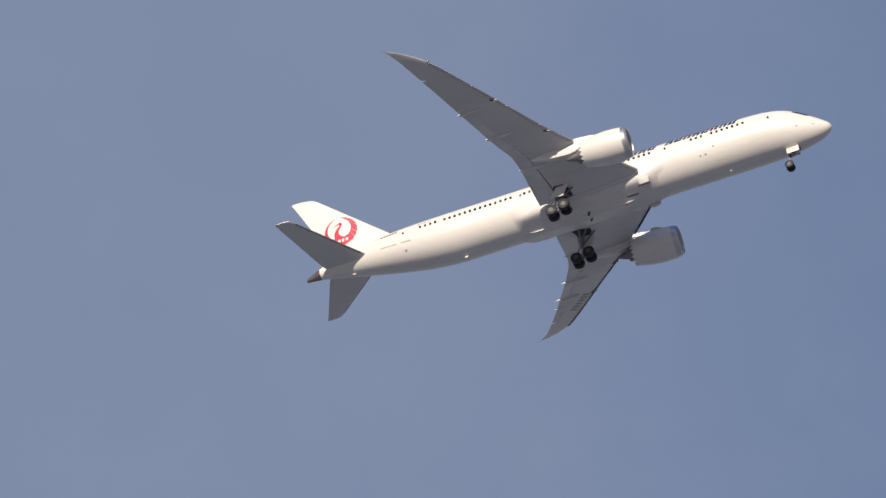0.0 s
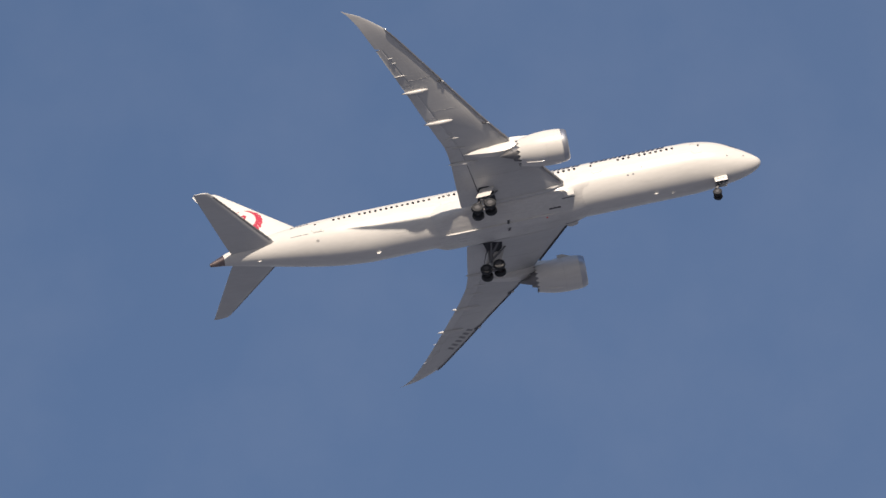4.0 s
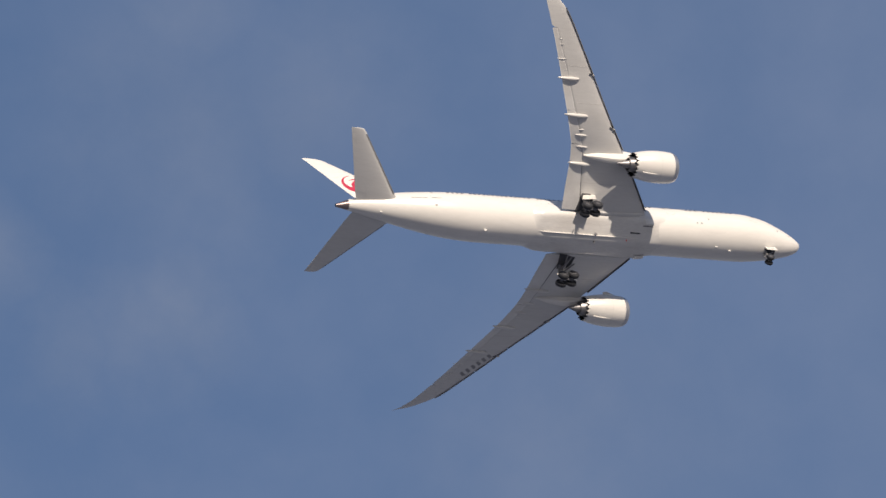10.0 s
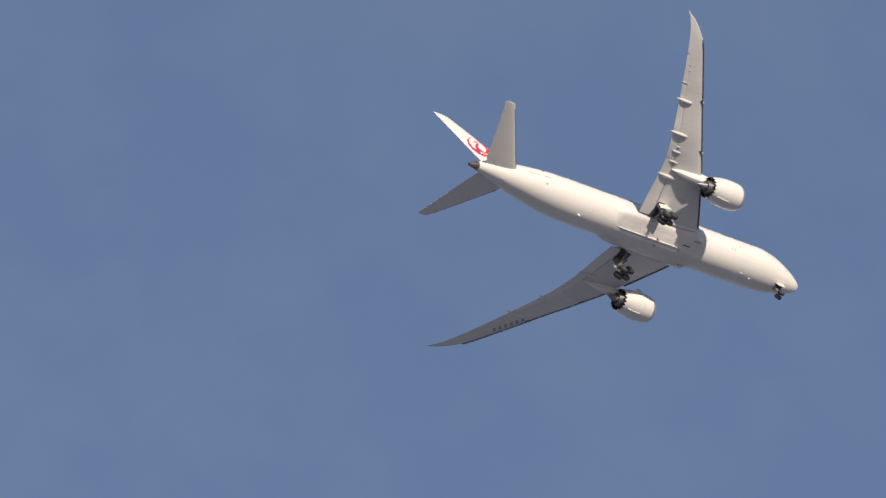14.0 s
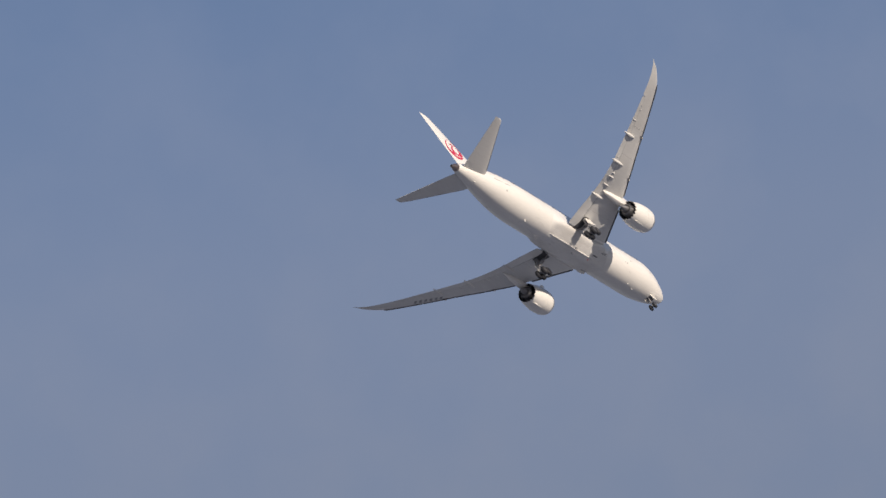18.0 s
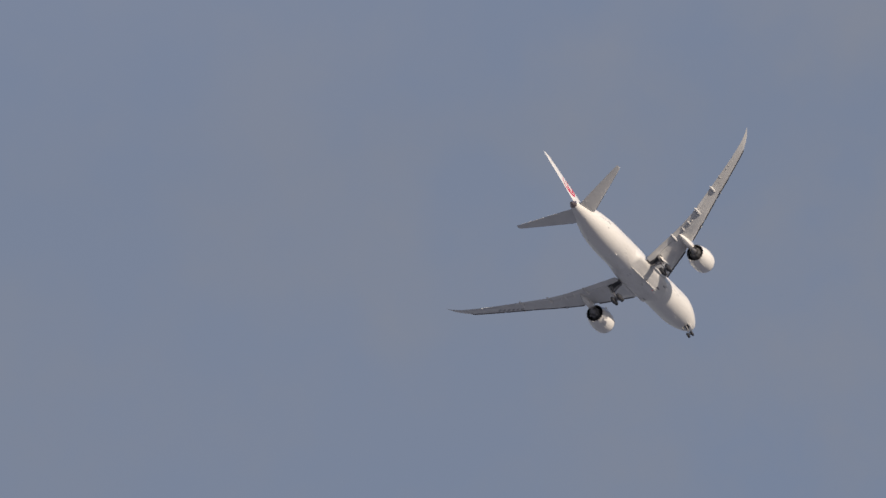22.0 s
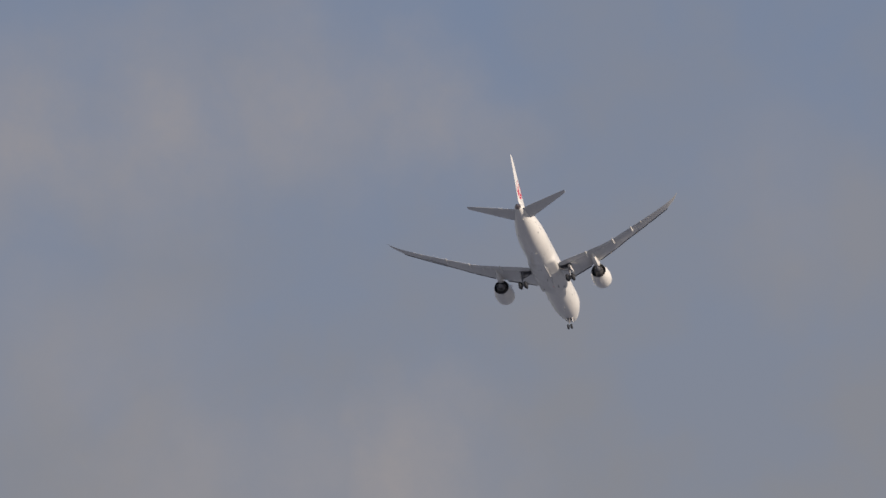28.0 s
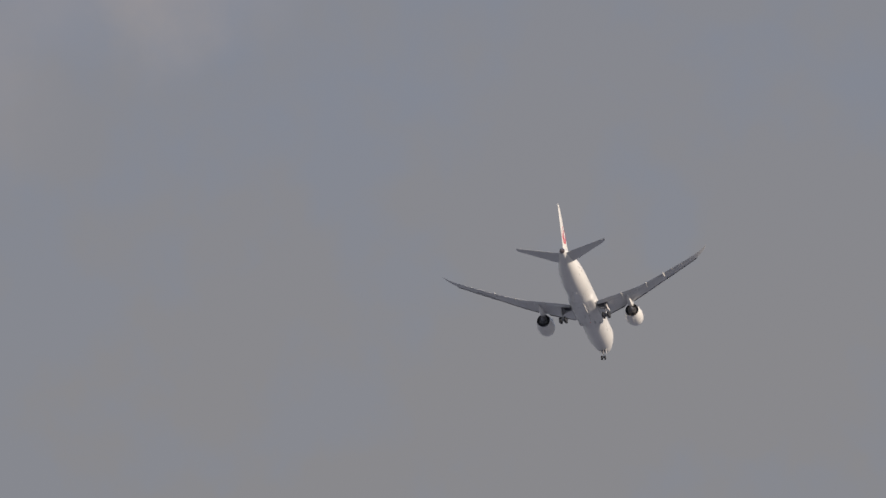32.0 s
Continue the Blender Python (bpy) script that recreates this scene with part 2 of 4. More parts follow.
CORE = material("exhaust_titanium", (0.28, 0.275, 0.28), 0.46, metal=0.85, grain=0.10, grain_scale=2)
FANDARK = material("fan_blade_metal", (0.05, 0.05, 0.055), 0.4, metal=0.6, grain=0.05)
APU = material("tail_exhaust_metal", (0.31, 0.25, 0.24), 0.34, metal=0.85, grain=0.12, grain_scale=1.5)
RUBBER = material("tyre_rubber", (0.024, 0.026, 0.032), 0.7, grain=0.2, grain_scale=6, bump=0.3)
RIM = material("wheel_hub_metal", (0.10, 0.10, 0.11), 0.45, metal=0.2, grain=0.08, grain_scale=6)
# dark brackets and masts; also the shade painted into the flap gap
BRACKET_SHADE = material("dark_bracket_and_gap_shade", (0.13, 0.13, 0.14), 0.45, grain=0.15, grain_scale=4)
GEAR_LEG = material("gear_leg_grey_paint", (0.21, 0.21, 0.225), 0.4, grain=0.12, grain_scale=4, stain=(0.20, 0.19, 0.18), stain_amount=0.6)
CHROME = material("chromed_piston", (0.7, 0.7, 0.7), 0.15, metal=1.0)
# near-black that paints the shade inside bays, ducts and outlets
BAY = material("bay_opening_shade", (0.06, 0.062, 0.07), 0.7, grain=0.2, grain_scale=3)
NAVY = material("navy_lettering", (0.012, 0.016, 0.045), 0.35)
WORN_INK = material("worn_registration_ink", (0.27, 0.27, 0.28), 0.45, grain=0.15, grain_scale=4)
INK = material("registration_ink", (0.05, 0.05, 0.055), 0.4)
RED = material("red_emblem_paint", (0.52, 0.036, 0.078), 0.42, coat=0.05, grain=0.02, grain_scale=1)
GLASS = material("cabin_window_glass", (0.012, 0.014, 0.018), 0.22, spec=0.3)
COCKPIT = material("cockpit_glass", (0.012, 0.014, 0.018), 0.3, spec=0.08)
BEACON = material("red_beacon_lens", (0.6, 0.02, 0.02), 0.2, emit=(1.0, 0.10, 0.12, 0.12))
# pale blue-grey chosen for the hazy bounce light it throws on the undersides
GROUND = material("bounce_ground_blue_grey", (0.258, 0.270, 0.306), 0.95, grain=0.25, grain_scale=0.02, stain=(0.175, 0.185, 0.21), stain_amount=0.9)


# ---------------------------------------------------------------- helpers
def part(name, bm, mat, parent, label="", smooth=True, angle=35):
    bmesh.ops.recalc_face_normals(bm, faces=bm.faces)
    if smooth:
        for f in bm.faces:
            f.smooth = True
        for e in bm.edges:
            if len(e.link_faces) == 2 and e.calc_face_angle() > radians(angle):
                e.smooth = False
    me = bpy.data.meshes.new(name)
    bm.to_mesh(me)
    bm.free()
    me.materials.append(mat)
    ob = new(name, me)
    ob.parent = parent
    if label:
        ob["label"] = label
    return ob


def loft(sections, caps=True, closed=True, bm=None):
    """Skin over rings of equal length."""
    bm = bm or bmesh.new()
    rings = [[bm.verts.new(p) for p in s] for s in sections]
    n = len(rings[0])
    for a, b in zip(rings[:-1], rings[1:]):
        for i in range(n if closed else n - 1):
            j = (i + 1) % n
            bm.faces.new((a[i], a[j], b[j], b[i]))
    if caps and closed:
        bm.faces.new(rings[0])
        bm.faces.new(rings[-1])
    return bm


def revolve(profile, base, axis, seg=40, bm=None, closed_profile=False):
    """Turn (along, radius) points round an axis."""
    axis = Vector(axis).normalized()
    u = axis.cross(Vector((0, 0, 1)) if abs(axis.z) < 0.9 else Vector((0, 1, 0))).normalized()
    v = axis.cross(u)
    base = Vector(base)
    rings = [[base + axis * s + (u * math.cos(2 * math.pi * k / seg) + v * math.sin(2 * math.pi * k / seg)) * max(r, 0.001)
              for k in range(seg)] for s, r in profile]
    if closed_profile:
        rings.append(rings[0])
    return loft(rings, caps=not closed_profile, bm=bm)


def rod(a, b, r, seg=12, bm=None, r2=None):
    a, b = Vector(a), Vector(b)
    L = (b - a).length
    return revolve(((0, r), (L, r2 or r)), a, b - a, seg, bm)


def block(center, size, m=None, bevel=0.0, bm=None):
    bm = bm or bmesh.new()
    out = bmesh.ops.create_cube(bm, size=1.0)
    vs = out["verts"]
    for v in vs:
        p = Vector((v.co.x * size[0], v.co.y * size[1], v.co.z * size[2]))
        if m:
            p = m @ p
        v.co = p + Vector(center)
    if bevel:
        es = {e for v in vs for e in v.link_edges}
        bmesh.ops.bevel(bm, geom=list(es), offset=bevel, segments=2, affect="EDGES", profile=0.5)
    return bm


def table(rows, x, col):
    xs = [r[0] for r in rows]
    return float(np.interp(x, xs, [r[col] for r in rows]))


def smooth_table(rows, x, col):
    """Monotone-ish cubic through table rows."""
    xs = [r[0] for r in rows]
    if x <= xs[0]:
        return rows[0][col]
    if x >= xs[-1]:
        return rows[-1][col]
    i = max(k for k in range(len(xs) - 1) if xs[k] <= x)

    def slope(k):
        if k == 0 or k == len(xs) - 1:
            a = min(k, len(xs) - 2)
            return (rows[a + 1][col] - rows[a][col]) / (xs[a + 1] - xs[a])
        d0 = (rows[k][col] - rows[k - 1][col]) / (xs[k] - xs[k - 1])
        d1 = (rows[k + 1][col] - rows[k][col]) / (xs[k + 1] - xs[k])
        return 0.0 if d0 * d1 <= 0 else 2 * d0 * d1 / (d0 + d1)
    h = xs[i + 1] - xs[i]
    f = (x - xs[i]) / h
    return ((2 * f**3 - 3 * f**2 + 1) * rows[i][col] + (f**3 - 2 * f**2 + f) * h * slope(i)
            + (-2 * f**3 + 3 * f**2) * rows[i + 1][col] + (f**3 - f**2) * h * slope(i + 1))


# ---------------------------------------------------------------- unseen ground below the flight path, there for bounce light
bm = bmesh.new()
N, SPAN = 60, 24000.0
gv = [[bm.verts.new(((i / N - 0.5) * SPAN, (j / N - 0.5) * SPAN, 1.5 * noise.noise((i * 0.37, j * 0.41, 0.0)) if (abs(i - N / 2) + abs(j - N / 2)) > 1 else 0.0))
       for j in range(N + 1)] for i in range(N + 1)]
for i in range(N):
    for j in range(N):
        bm.faces.new((gv[i][j], gv[i + 1][j], gv[i + 1][j + 1], gv[i][j + 1]))
ground = part("ground", bm, GROUND, None)
tagged(ground, "flat unseen ground reaching the horizon, pale blue-grey for its bounce light", "ground", kind="structure")

# ---------------------------------------------------------------- the airliner
# Its own space: x forward with the nose near 0, y to port, z up, the fuselage's axis at z = 0.
airliner = new("airliner")
airliner.empty_display_size = 5
tagged(airliner, "white twin-engine widebody airliner with red fin emblem, landing gear down", "airplane")

NOSE_X = 0.25
FUSE = (  # distance from the nose, half width, top, bottom
    (0.0, 0.04, -1.19, -1.27), (0.12, 0.36, -0.90, -1.55), (0.3, 0.58, -0.70, -1.74), (0.6, 0.80, -0.44, -1.97), (1.2, 1.14, 0.05, -2.25),
    (2.0, 1.50, 0.64, -2.48), (3.0, 1.86, 1.36, -2.68), (4.0, 2.18, 1.96, -2.80), (5.0, 2.44, 2.40, -2.88), (6.5, 2.70, 2.75, -2.94),
    (8.0, 2.86, 2.90, -2.97), (10.0, 2.885, 2.97, -2.97), (44.0, 2.885, 2.97, -2.97), (47.0, 2.80, 2.97, -2.74), (50.0, 2.55, 2.95, -2.24),
    (53.0, 2.15, 2.86, -1.56), (56.0, 1.65, 2.62, -0.84), (59.0, 1.06, 2.05, -0.12), (60.8, 0.62, 1.52, 0.26), (62.45, 0.20, 0.78, 0.38))


def fuse(s):
    return tuple(smooth_table(FUSE, s, c) for c in (1, 2, 3))


def skin(x, elev, side, off=0.0):
    """Point on the fuselage skin and its normal; elev: degrees above the waist; side: 1 port, -1 starboard."""
    w, top, bot = fuse(NOSE_X - x)
    zc, h = (top + bot) / 2, (top - bot) / 2
    c, s = math.cos(radians(elev)), math.sin(radians(elev))
    n = Vector((0, side * c / w, s / h)).normalized()
    return Vector((x, side * w * c, zc + h * s)) + n * off, n


SEG = 56


def fuse_ring(s):
    w, top, bot = fuse(s)
    zc, h = (top + bot) / 2, (top - bot) / 2
    return [(NOSE_X - s, w * math.cos(2 * math.pi * k / SEG), zc + h * math.sin(2 * math.pi * k / SEG)) for k in range(SEG)]


stations = [0, 0.05, 0.12, 0.2, 0.3, 0.45, 0.6, 0.9, 1.2] + [1.6 + 0.4 * k for k in range(22)] + [12 + 2 * k for k in range(16)] + [44 + 0.6 * k for k in range(29)]
stations = [s for s in stations if s < 60.8] + [60.8]
fuselage = part("fuselage", loft([fuse_ring(s) for s in stations]), WHITE, airliner, "white painted fuselage, sunlit on one side")
tail_cone = part("tail_cone", loft([fuse_ring(s) for s in (60.81, 61.2, 61.6, 62.0, 62.3, 62.45)]), APU, airliner, "dark bare metal tail cone")
bm = bmesh.new()
revolve(((0, 0.16), (0.06, 0.15), (0.05, 0.02)), (NOSE_X - 62.44, 0, 0.58), (-1, 0, 0), 20, bm)
part("exhaust_pipe", bm, NOZZLE, tail_cone)


def patch(name, outline, side, mat, parent, thick=0.012, label=""):
    """Thin plate on the fuselage skin; outline of (x, elev). Four-cornered plates are bent to the skin."""
    bm = bmesh.new()
    if len(outline) == 4:
        (x0, e0), (x1, e1), (x2, e2), (x3, e3) = outline
        n = max(1, int(math.ceil(max(abs(e3 - e0), abs(e2 - e1)) / 3.0)))
        rows = []
        for i in range(n + 1):
            f = i / n
            pa, pb = (x0 + (x3 - x0) * f, e0 + (e3 - e0) * f), (x1 + (x2 - x1) * f, e1 + (e2 - e1) * f)
            rows.append([skin(*pa, side, -0.03)[0], skin(*pa, side, thick)[0], skin(*pb, side, thick)[0], skin(*pb, side, -0.03)[0]])
        loft(rows, bm=bm)
    else:
        top = [bm.verts.new(skin(x, e, side, thick)[0]) for x, e in outline]
        low = [bm.verts.new(skin(x, e, side, -0.03)[0]) for x, e in outline]
        n = len(outline)
        bm.faces.new(top)
        for i in range(n):
            j = (i + 1) % n
            bm.faces.new((top[i], top[j], low[j], low[i]))
    return part(name, bm, mat, parent, label, smooth=False)


def bent_pane(name, corners, side, mat, parent, n=6):
    """Four-cornered pane, bent to the skin both ways."""
    bm = bmesh.new()
    (a, b, c, d) = corners

    def at(u, v, off):
        x = (a[0] * (1 - v) + b[0] * v) * (1 - u) + (d[0] * (1 - v) + c[0] * v) * u
        e = (a[1] * (1 - v) + b[1] * v) * (1 - u) + (d[1] * (1 - v) + c[1] * v) * u
        return skin(x, e, side, off)[0]
    grid = [[bm.verts.new(at(i / n, j / n, 0.022)) for j in range(n + 1)] for i in range(n + 1)]
    for i in range(n):
        for j in range(n):
            bm.faces.new((grid[i][j], grid[i + 1][j], grid[i + 1][j + 1], grid[i][j + 1]))
    rim = [(i, 0) for i in range(n)] + [(n, j) for j in range(n)] + [(i, n) for i in range(n, 0, -1)] + [(0, j) for j in range(n, 0, -1)]
    low = [bm.verts.new(at(i / n, j / n, -0.05)) for i, j in rim]
    for k in range(len(rim)):
        (i, j), (p, q) = rim[k], rim[(k + 1) % len(rim)]
        bm.faces.new((grid[i][j], grid[p][q], low[(k + 1) % len(rim)], low[k]))
    return part(name, bm, mat, parent)


def round_rect(cx, ce, wx, he, corner=0.5, k=4):
    """Rounded outline, wx metres by he degrees."""
    out = []
    for qx, qe, a0 in ((1, 1, 0), (-1, 1, 90), (-1, -1, 180), (1, -1, 270)):
        for i in range(k + 1):
            a = radians(a0 + 90 * i / k)
            out.append((cx + wx / 2 * (qx * (1 - corner) + corner * math.cos(a)), ce + he / 2 * (qe * (1 - corner) + corner * math.sin(a))))
    return out


def frame_strip(name, cx, ce, wx, he, side, mat, parent, width=0.07):
    """Outline of a door or hatch, a thin raised frame on the skin."""
    bm = bmesh.new()
    oo = round_rect(cx, ce, wx, he, 0.3)
    ii = round_rect(cx, ce, wx - 2 * width, he - 2 * width * 20, 0.3)
    rings = [[bm.verts.new(skin(x, e, side, o)[0]) for x, e in pts] for pts, o in ((oo, -0.02), (oo, 0.008), (ii, 0.008), (ii, -0.02))]
    n = len(oo)
    for a, b in zip(rings[:-1], rings[1:]):
        for i in range(n):
            j = (i + 1) % n
            bm.faces.new((a[i], a[j], b[j], b[i]))
    return part(name, bm, mat, parent, smooth=False)


WIN_X = [-20.35 - 0.61 * k for k in range(7)] + [-14.15 - 0.61 * k for k in range(3)] + [-9.2 - 0.62 * k for k in range(7)]
WIN_X += [-36.9 - 0.61 * k for k in range(14)] + [-45.95 - 0.61 * k for k in range(4)] + [-25.5 - 0.61 * k for k in range(17)]
for side in (-1, 1):
    for x in WIN_X:
        patch("cabin_window", round_rect(x, 18.6, 0.29, 9.0, 0.8), side, GLASS, fuselage)
    for x, dx in ((-6.3, -0.35), (-18.5, 0.45), (-35.75, 0.5), (-49.9, 0.0)):
        frame_strip("door_outline", x + dx, 7, 1.15, 34, side, FAINT, fuselage, 0.05)
        patch("door_window", round_rect(x, 16, 0.24, 7, 0.8), side, GLASS, fuselage)
    # cockpit glazing: two panes a side
    bent_pane("cockpit_window", ((-1.80, 64), (-2.05, 37), (-2.85, 35), (-2.78, 68)), side, COCKPIT, fuselage)
    bent_pane("cockpit_window", ((-2.84, 66), (-2.92, 36), (-3.62, 40), (-3.30, 62)), side, COCKPIT, fuselage)
    # large lettering above the windows, as plain slanted blocks
    for k in range(14):
        if k == (5 if side > 0 else 8):
            continue
        x = -9.9 - 1.07 * k
        s = -0.24 * side
        for dx in (0.0, 0.52):
            patch("letter_stroke", [(x - dx - s, 28), (x - dx - 0.34 - s, 28), (x - dx - 0.34 + s, 55), (x - dx + s, 55)], side, NAVY, fuselage)
        low = (30, 40, 50)[k % 3]
        f = s * ((low - 42) / 12.5)
        patch("letter_bar", [(x - 0.1 + f, low), (x - 0.65 + f, low), (x - 0.65 + f, low + 4.5), (x - 0.1 + f, low + 4.5)], side, NAVY, fuselage, 0.016)
    # registration and type marks near the tail, as bars
    for k in range(6):
        patch("registration_bar", [(-50.6 - 0.36 * k, 27), (-50.84 - 0.36 * k, 27), (-50.88 - 0.36 * k, 34), (-50.64 - 0.36 * k, 34)], side, INK, fuselage)
    for x0, x1 in ((-49.1, -50.3), (-50.9, -51.5), (-51.6, -52.9)):
        patch("marking_bar", [(x0, -13.5), (x1, -13.5), (x1, -11.6), (x0, -11.6)], side, WORN_INK, fuselage)
    patch("marking_bar", [(-46.5, 31), (-48.1, 31), (-48.1, 32.6), (-46.5, 32.6)], side, WORN_INK, fuselage)
    for x, e in ((-14.73, -30.5), (-14.12, -30.5), (-13.03, -17.5), (-3.4, -18), (-1.6, -10)):
        patch("static_port", round_rect(x, e, 0.22, 4.4, 1.0), side, WORN_INK, fuselage)
    patch("vent", round_rect(-50.0, -36, 0.35, 7, 0.9), side, SEAM, fuselage)
    frame_strip("hatch_outline", -12.2, -32, 2.6, 40, side, FAINTER, fuselage, 0.02) if side < 0 else None
    frame_strip("hatch_outline", -40.6, -32, 2.5, 38, side, FAINTER, fuselage, 0.02) if side < 0 else None

# blade aerials and lights under the belly
for x, e, h in ((-43.55, -86, 0.30), (-11.9, -85.5, 0.14), (-10.0, -94.0, 0.14), (-56.6, -80, 0.10)):
    p, n = skin(x, e, -1)
    bm = loft([[(p.x + 0.24, p.y + 0.03, p.z + 0.05), (p.x - 0.24, p.y + 0.03, p.z + 0.05), (p.x - 0.24, p.y - 0.03, p.z + 0.05), (p.x + 0.24, p.y - 0.03, p.z + 0.05)],
               [(p.x, p.y + 0.015, p.z - h), (p.x - 0.28, p.y + 0.015, p.z - h), (p.x - 0.28, p.y - 0.015, p.z - h), (p.x, p.y - 0.015, p.z - h)]])
    part("blade_aerial", bm, WHITE, fuselage, "white blade aerial", smooth=False)

# ---------------------------------------------------------------- belly fairing
BULGE = (  # degrees from the keel, share of the hull's radius
    (0, 0.070), (15, 0.036), (30, 0.056), (42, 0.118), (48, 0.164), (53, 0.184), (59, 0.168), (66, 0.118), (75, 0.058), (90, -0.010), (100, -0.020))


def ease(f):
    f = min(1.0, max(0.0, f))
    return f * f * (3 - 2 * f)


def fair_factor(x, a):
    """How far the fairing stands out from the hull at station x and angle a: blunt at its lower corners, drawn out along the keel and the flanks."""
    corner = math.exp(-((abs(a + 90) - 42) / 20.0) ** 2)
    soft = ease((-17.9 - x) / 5.6) * ease((x + 37.7) / 3.6)
    blunt = ease((-19.7 - x) / 2.3) * ease((x + 37.5) / 1.7)
    grow = soft + (blunt - soft) * corner
    return 1 - 0.012 + (smooth_table(BULGE, abs(a + 90), 1) + 0.006) * grow


def fair_point(x, a, off=0.0):
    w, top, bot = fuse(NOSE_X - x)
    f = fair_factor(x, a)
    n = Vector((0, math.cos(radians(a)), math.sin(radians(a))))
    return Vector((x, w * f * n.y, (top + bot) / 2 + (top - bot) / 2 * f * n.z)) + n * off


def fair_ring(x):
    """The round lower hull, swollen along the wing root and ending in lobes fore and aft."""
    return [fair_point(x, 10 - 200 * k / 60) for k in range(61)]


belly = part("belly_fairing", loft([fair_ring(-17.7 - 20.0 * k / 90) for k in range(91)]), BELLY, airliner, "white wing-to-body belly fairing")
# keel ledge: a long white step beside the centre line
rows = []
for k in range(46):
    x = -36.5 + 13.6 * k / 45
    h = 0.17 * ease(k / 4) * ease((45 - k) / 4) + 0.01
    rows.append([fair_point(x, -101.5, -0.06), fair_point(x, -101.2, h), fair_point(x, -99.6, h * 0.8), fair_point(x, -98.6, -0.06)])
part("keel_ledge", loft(rows), WHITE, belly, "bright white keel step", smooth=False)
for x, a, h in ((-28.75, -106.5, 0.58), (-28.75, -86.0, 0.45)):
    p = fair_point(x, a, -0.05)
    part("drain_mast", loft([[(p.x + 0.16, p.y + 0.03, p.z), (p.x - 0.16, p.y + 0.03, p.z), (p.x - 0.16, p.y - 0.03, p.z), (p.x + 0.16, p.y - 0.03, p.z)],
                             [(p.x - 0.04, p.y + 0.02, p.z - h), (p.x - 0.26, p.y + 0.02, p.z - h), (p.x - 0.26, p.y - 0.02, p.z - h), (p.x - 0.04, p.y - 0.02, p.z - h)]]), BRACKET_SHADE, belly, "dark drain mast", smooth=False)
for side in (-1, 1):
    def on_side(x, e, off):
        return fair_point(x, e if side > 0 else -180 - e, off)
    # ram-air scoop: a blunt white box, standing out most along its lower lip
    sect = []
    for x, k in ((-22.35, 0.05), (-22.2, 0.7), (-21.85, 1.0), (-21.2, 1.0), (-21.05, 0.75)):
        sect.append([on_side(x, -35, -0.05), on_side(x, -35.5, 0.08 * k), on_side(x, -39, 0.17 * k), on_side(x, -46, 0.34 * k), on_side(x, -47.5, 0.32 * k), on_side(x, -47.5, -0.05)])
    scoop = part("air_intake", loft(sect), WHITE, belly, "white ram-air scoop", angle=30)
    part("intake_mouth", loft([[on_side(x, -37, 0.03), on_side(x, -39.5, 0.11), on_side(x, -45, 0.24), on_side(x, -46, 0.22), on_side(x, -46, 0.03)] for x in (-21.09, -21.035)]), BAY, scoop, smooth=False)
    part("intake_slot", loft([[on_side(x, e, o) for e, o in ((-51.2, -0.02), (-51.2, 0.018), (-49.4, 0.018), (-49.4, -0.02))] for x in (-22.5, -22.0, -21.5, -21.0)]), BRACKET_SHADE, belly, "dark slot behind the scoop", smooth=False)
    # service panels in the lower skin
    for x0, x1, a0, a1 in ((-24.6, -26.2, -62, -52), (-26.6, -28.4, -62, -52), (-32.6, -34.2, -66, -56), (-30.3, -32.3, -84, -68)):
        for q0, q1, c0, c1 in ((x0, x1, a0, a0 + 0.35), (x0, x1, a1 - 0.35, a1), (x0, x0 - 0.035, a0, a1), (x1 + 0.035, x1, a0, a1)):
            n = max(2, int(abs(c1 - c0) / 2) + 1)
            part("panel_seam", loft([[on_side(q0, c0 + (c1 - c0) * m / n, -0.02), on_side(q0, c0 + (c1 - c0) * m / n, 0.005), on_side(q1, c0 + (c1 - c0) * m / n, 0.005), on_side(q1, c0 + (c1 - c0) * m / n, -0.02)] for m in range(n + 1)]), FAINTER, belly, smooth=False)
part("air_outlet", loft([[fair_point(x, a, o) for a, o in ((-114.2, -0.02), (-114.2, 0.02), (-111.2, 0.02), (-111.2, -0.02))] for x in (-22.75, -23.2, -23.65, -24.1)]), BAY, belly, "dark outlet slot", smooth=False)
bm = bmesh.new()
revolve(((0, 0.09), (0.07, 0.08), (0.11, 0.055), (0.125, 0.02)), fair_point(-24.45, -94.0, -0.02), (0, 0, -1), 16, bm)
part("beacon", bm, BEACON, belly, "small red flashing beacon")

# ---------------------------------------------------------------- wings
WING = (  # span, leading edge x, trailing edge x, leading edge z, trailing edge z
    (1.5, -20.8, -33.65, -1.15, -2.0), (3.2, -21.95, -33.74, -1.0, -1.76), (6.0, -23.88, -33.9, -0.72, -1.15), (9.0, -25.95, -34.05, -0.42, -0.56), (11.0, -27.33, -34.36, -0.15, -0.18),
    (13.0, -28.8, -35.1, 0.25, 0.06), (15.0, -30.2, -35.92, 0.7, 0.42), (17.0, -31.56, -36.73, 1.25, 0.94), (19.0, -32.9, -37.54, 1.77, 1.47), (21.0, -34.22, -38.37, 2.25, 2.0),
    (23.0, -35.58, -39.21, 2.75, 2.55), (25.0, -36.94, -40.08, 3.27, 3.12), (26.5, -38.0, -40.75, 3.66, 3.57), (27.5, -38.85, -41.22, 3.95, 3.9), (28.3, -39.8, -41.62, 4.22, 4.2),
    (29.0, -40.75, -42.08, 4.5, 4.5), (29.5, -41.6, -42.42, 4.72, 4.72), (29.85, -42.45, -42.74, 4.9, 4.9), (30.15, -43.0, -43.1, 5.07, 5.07))


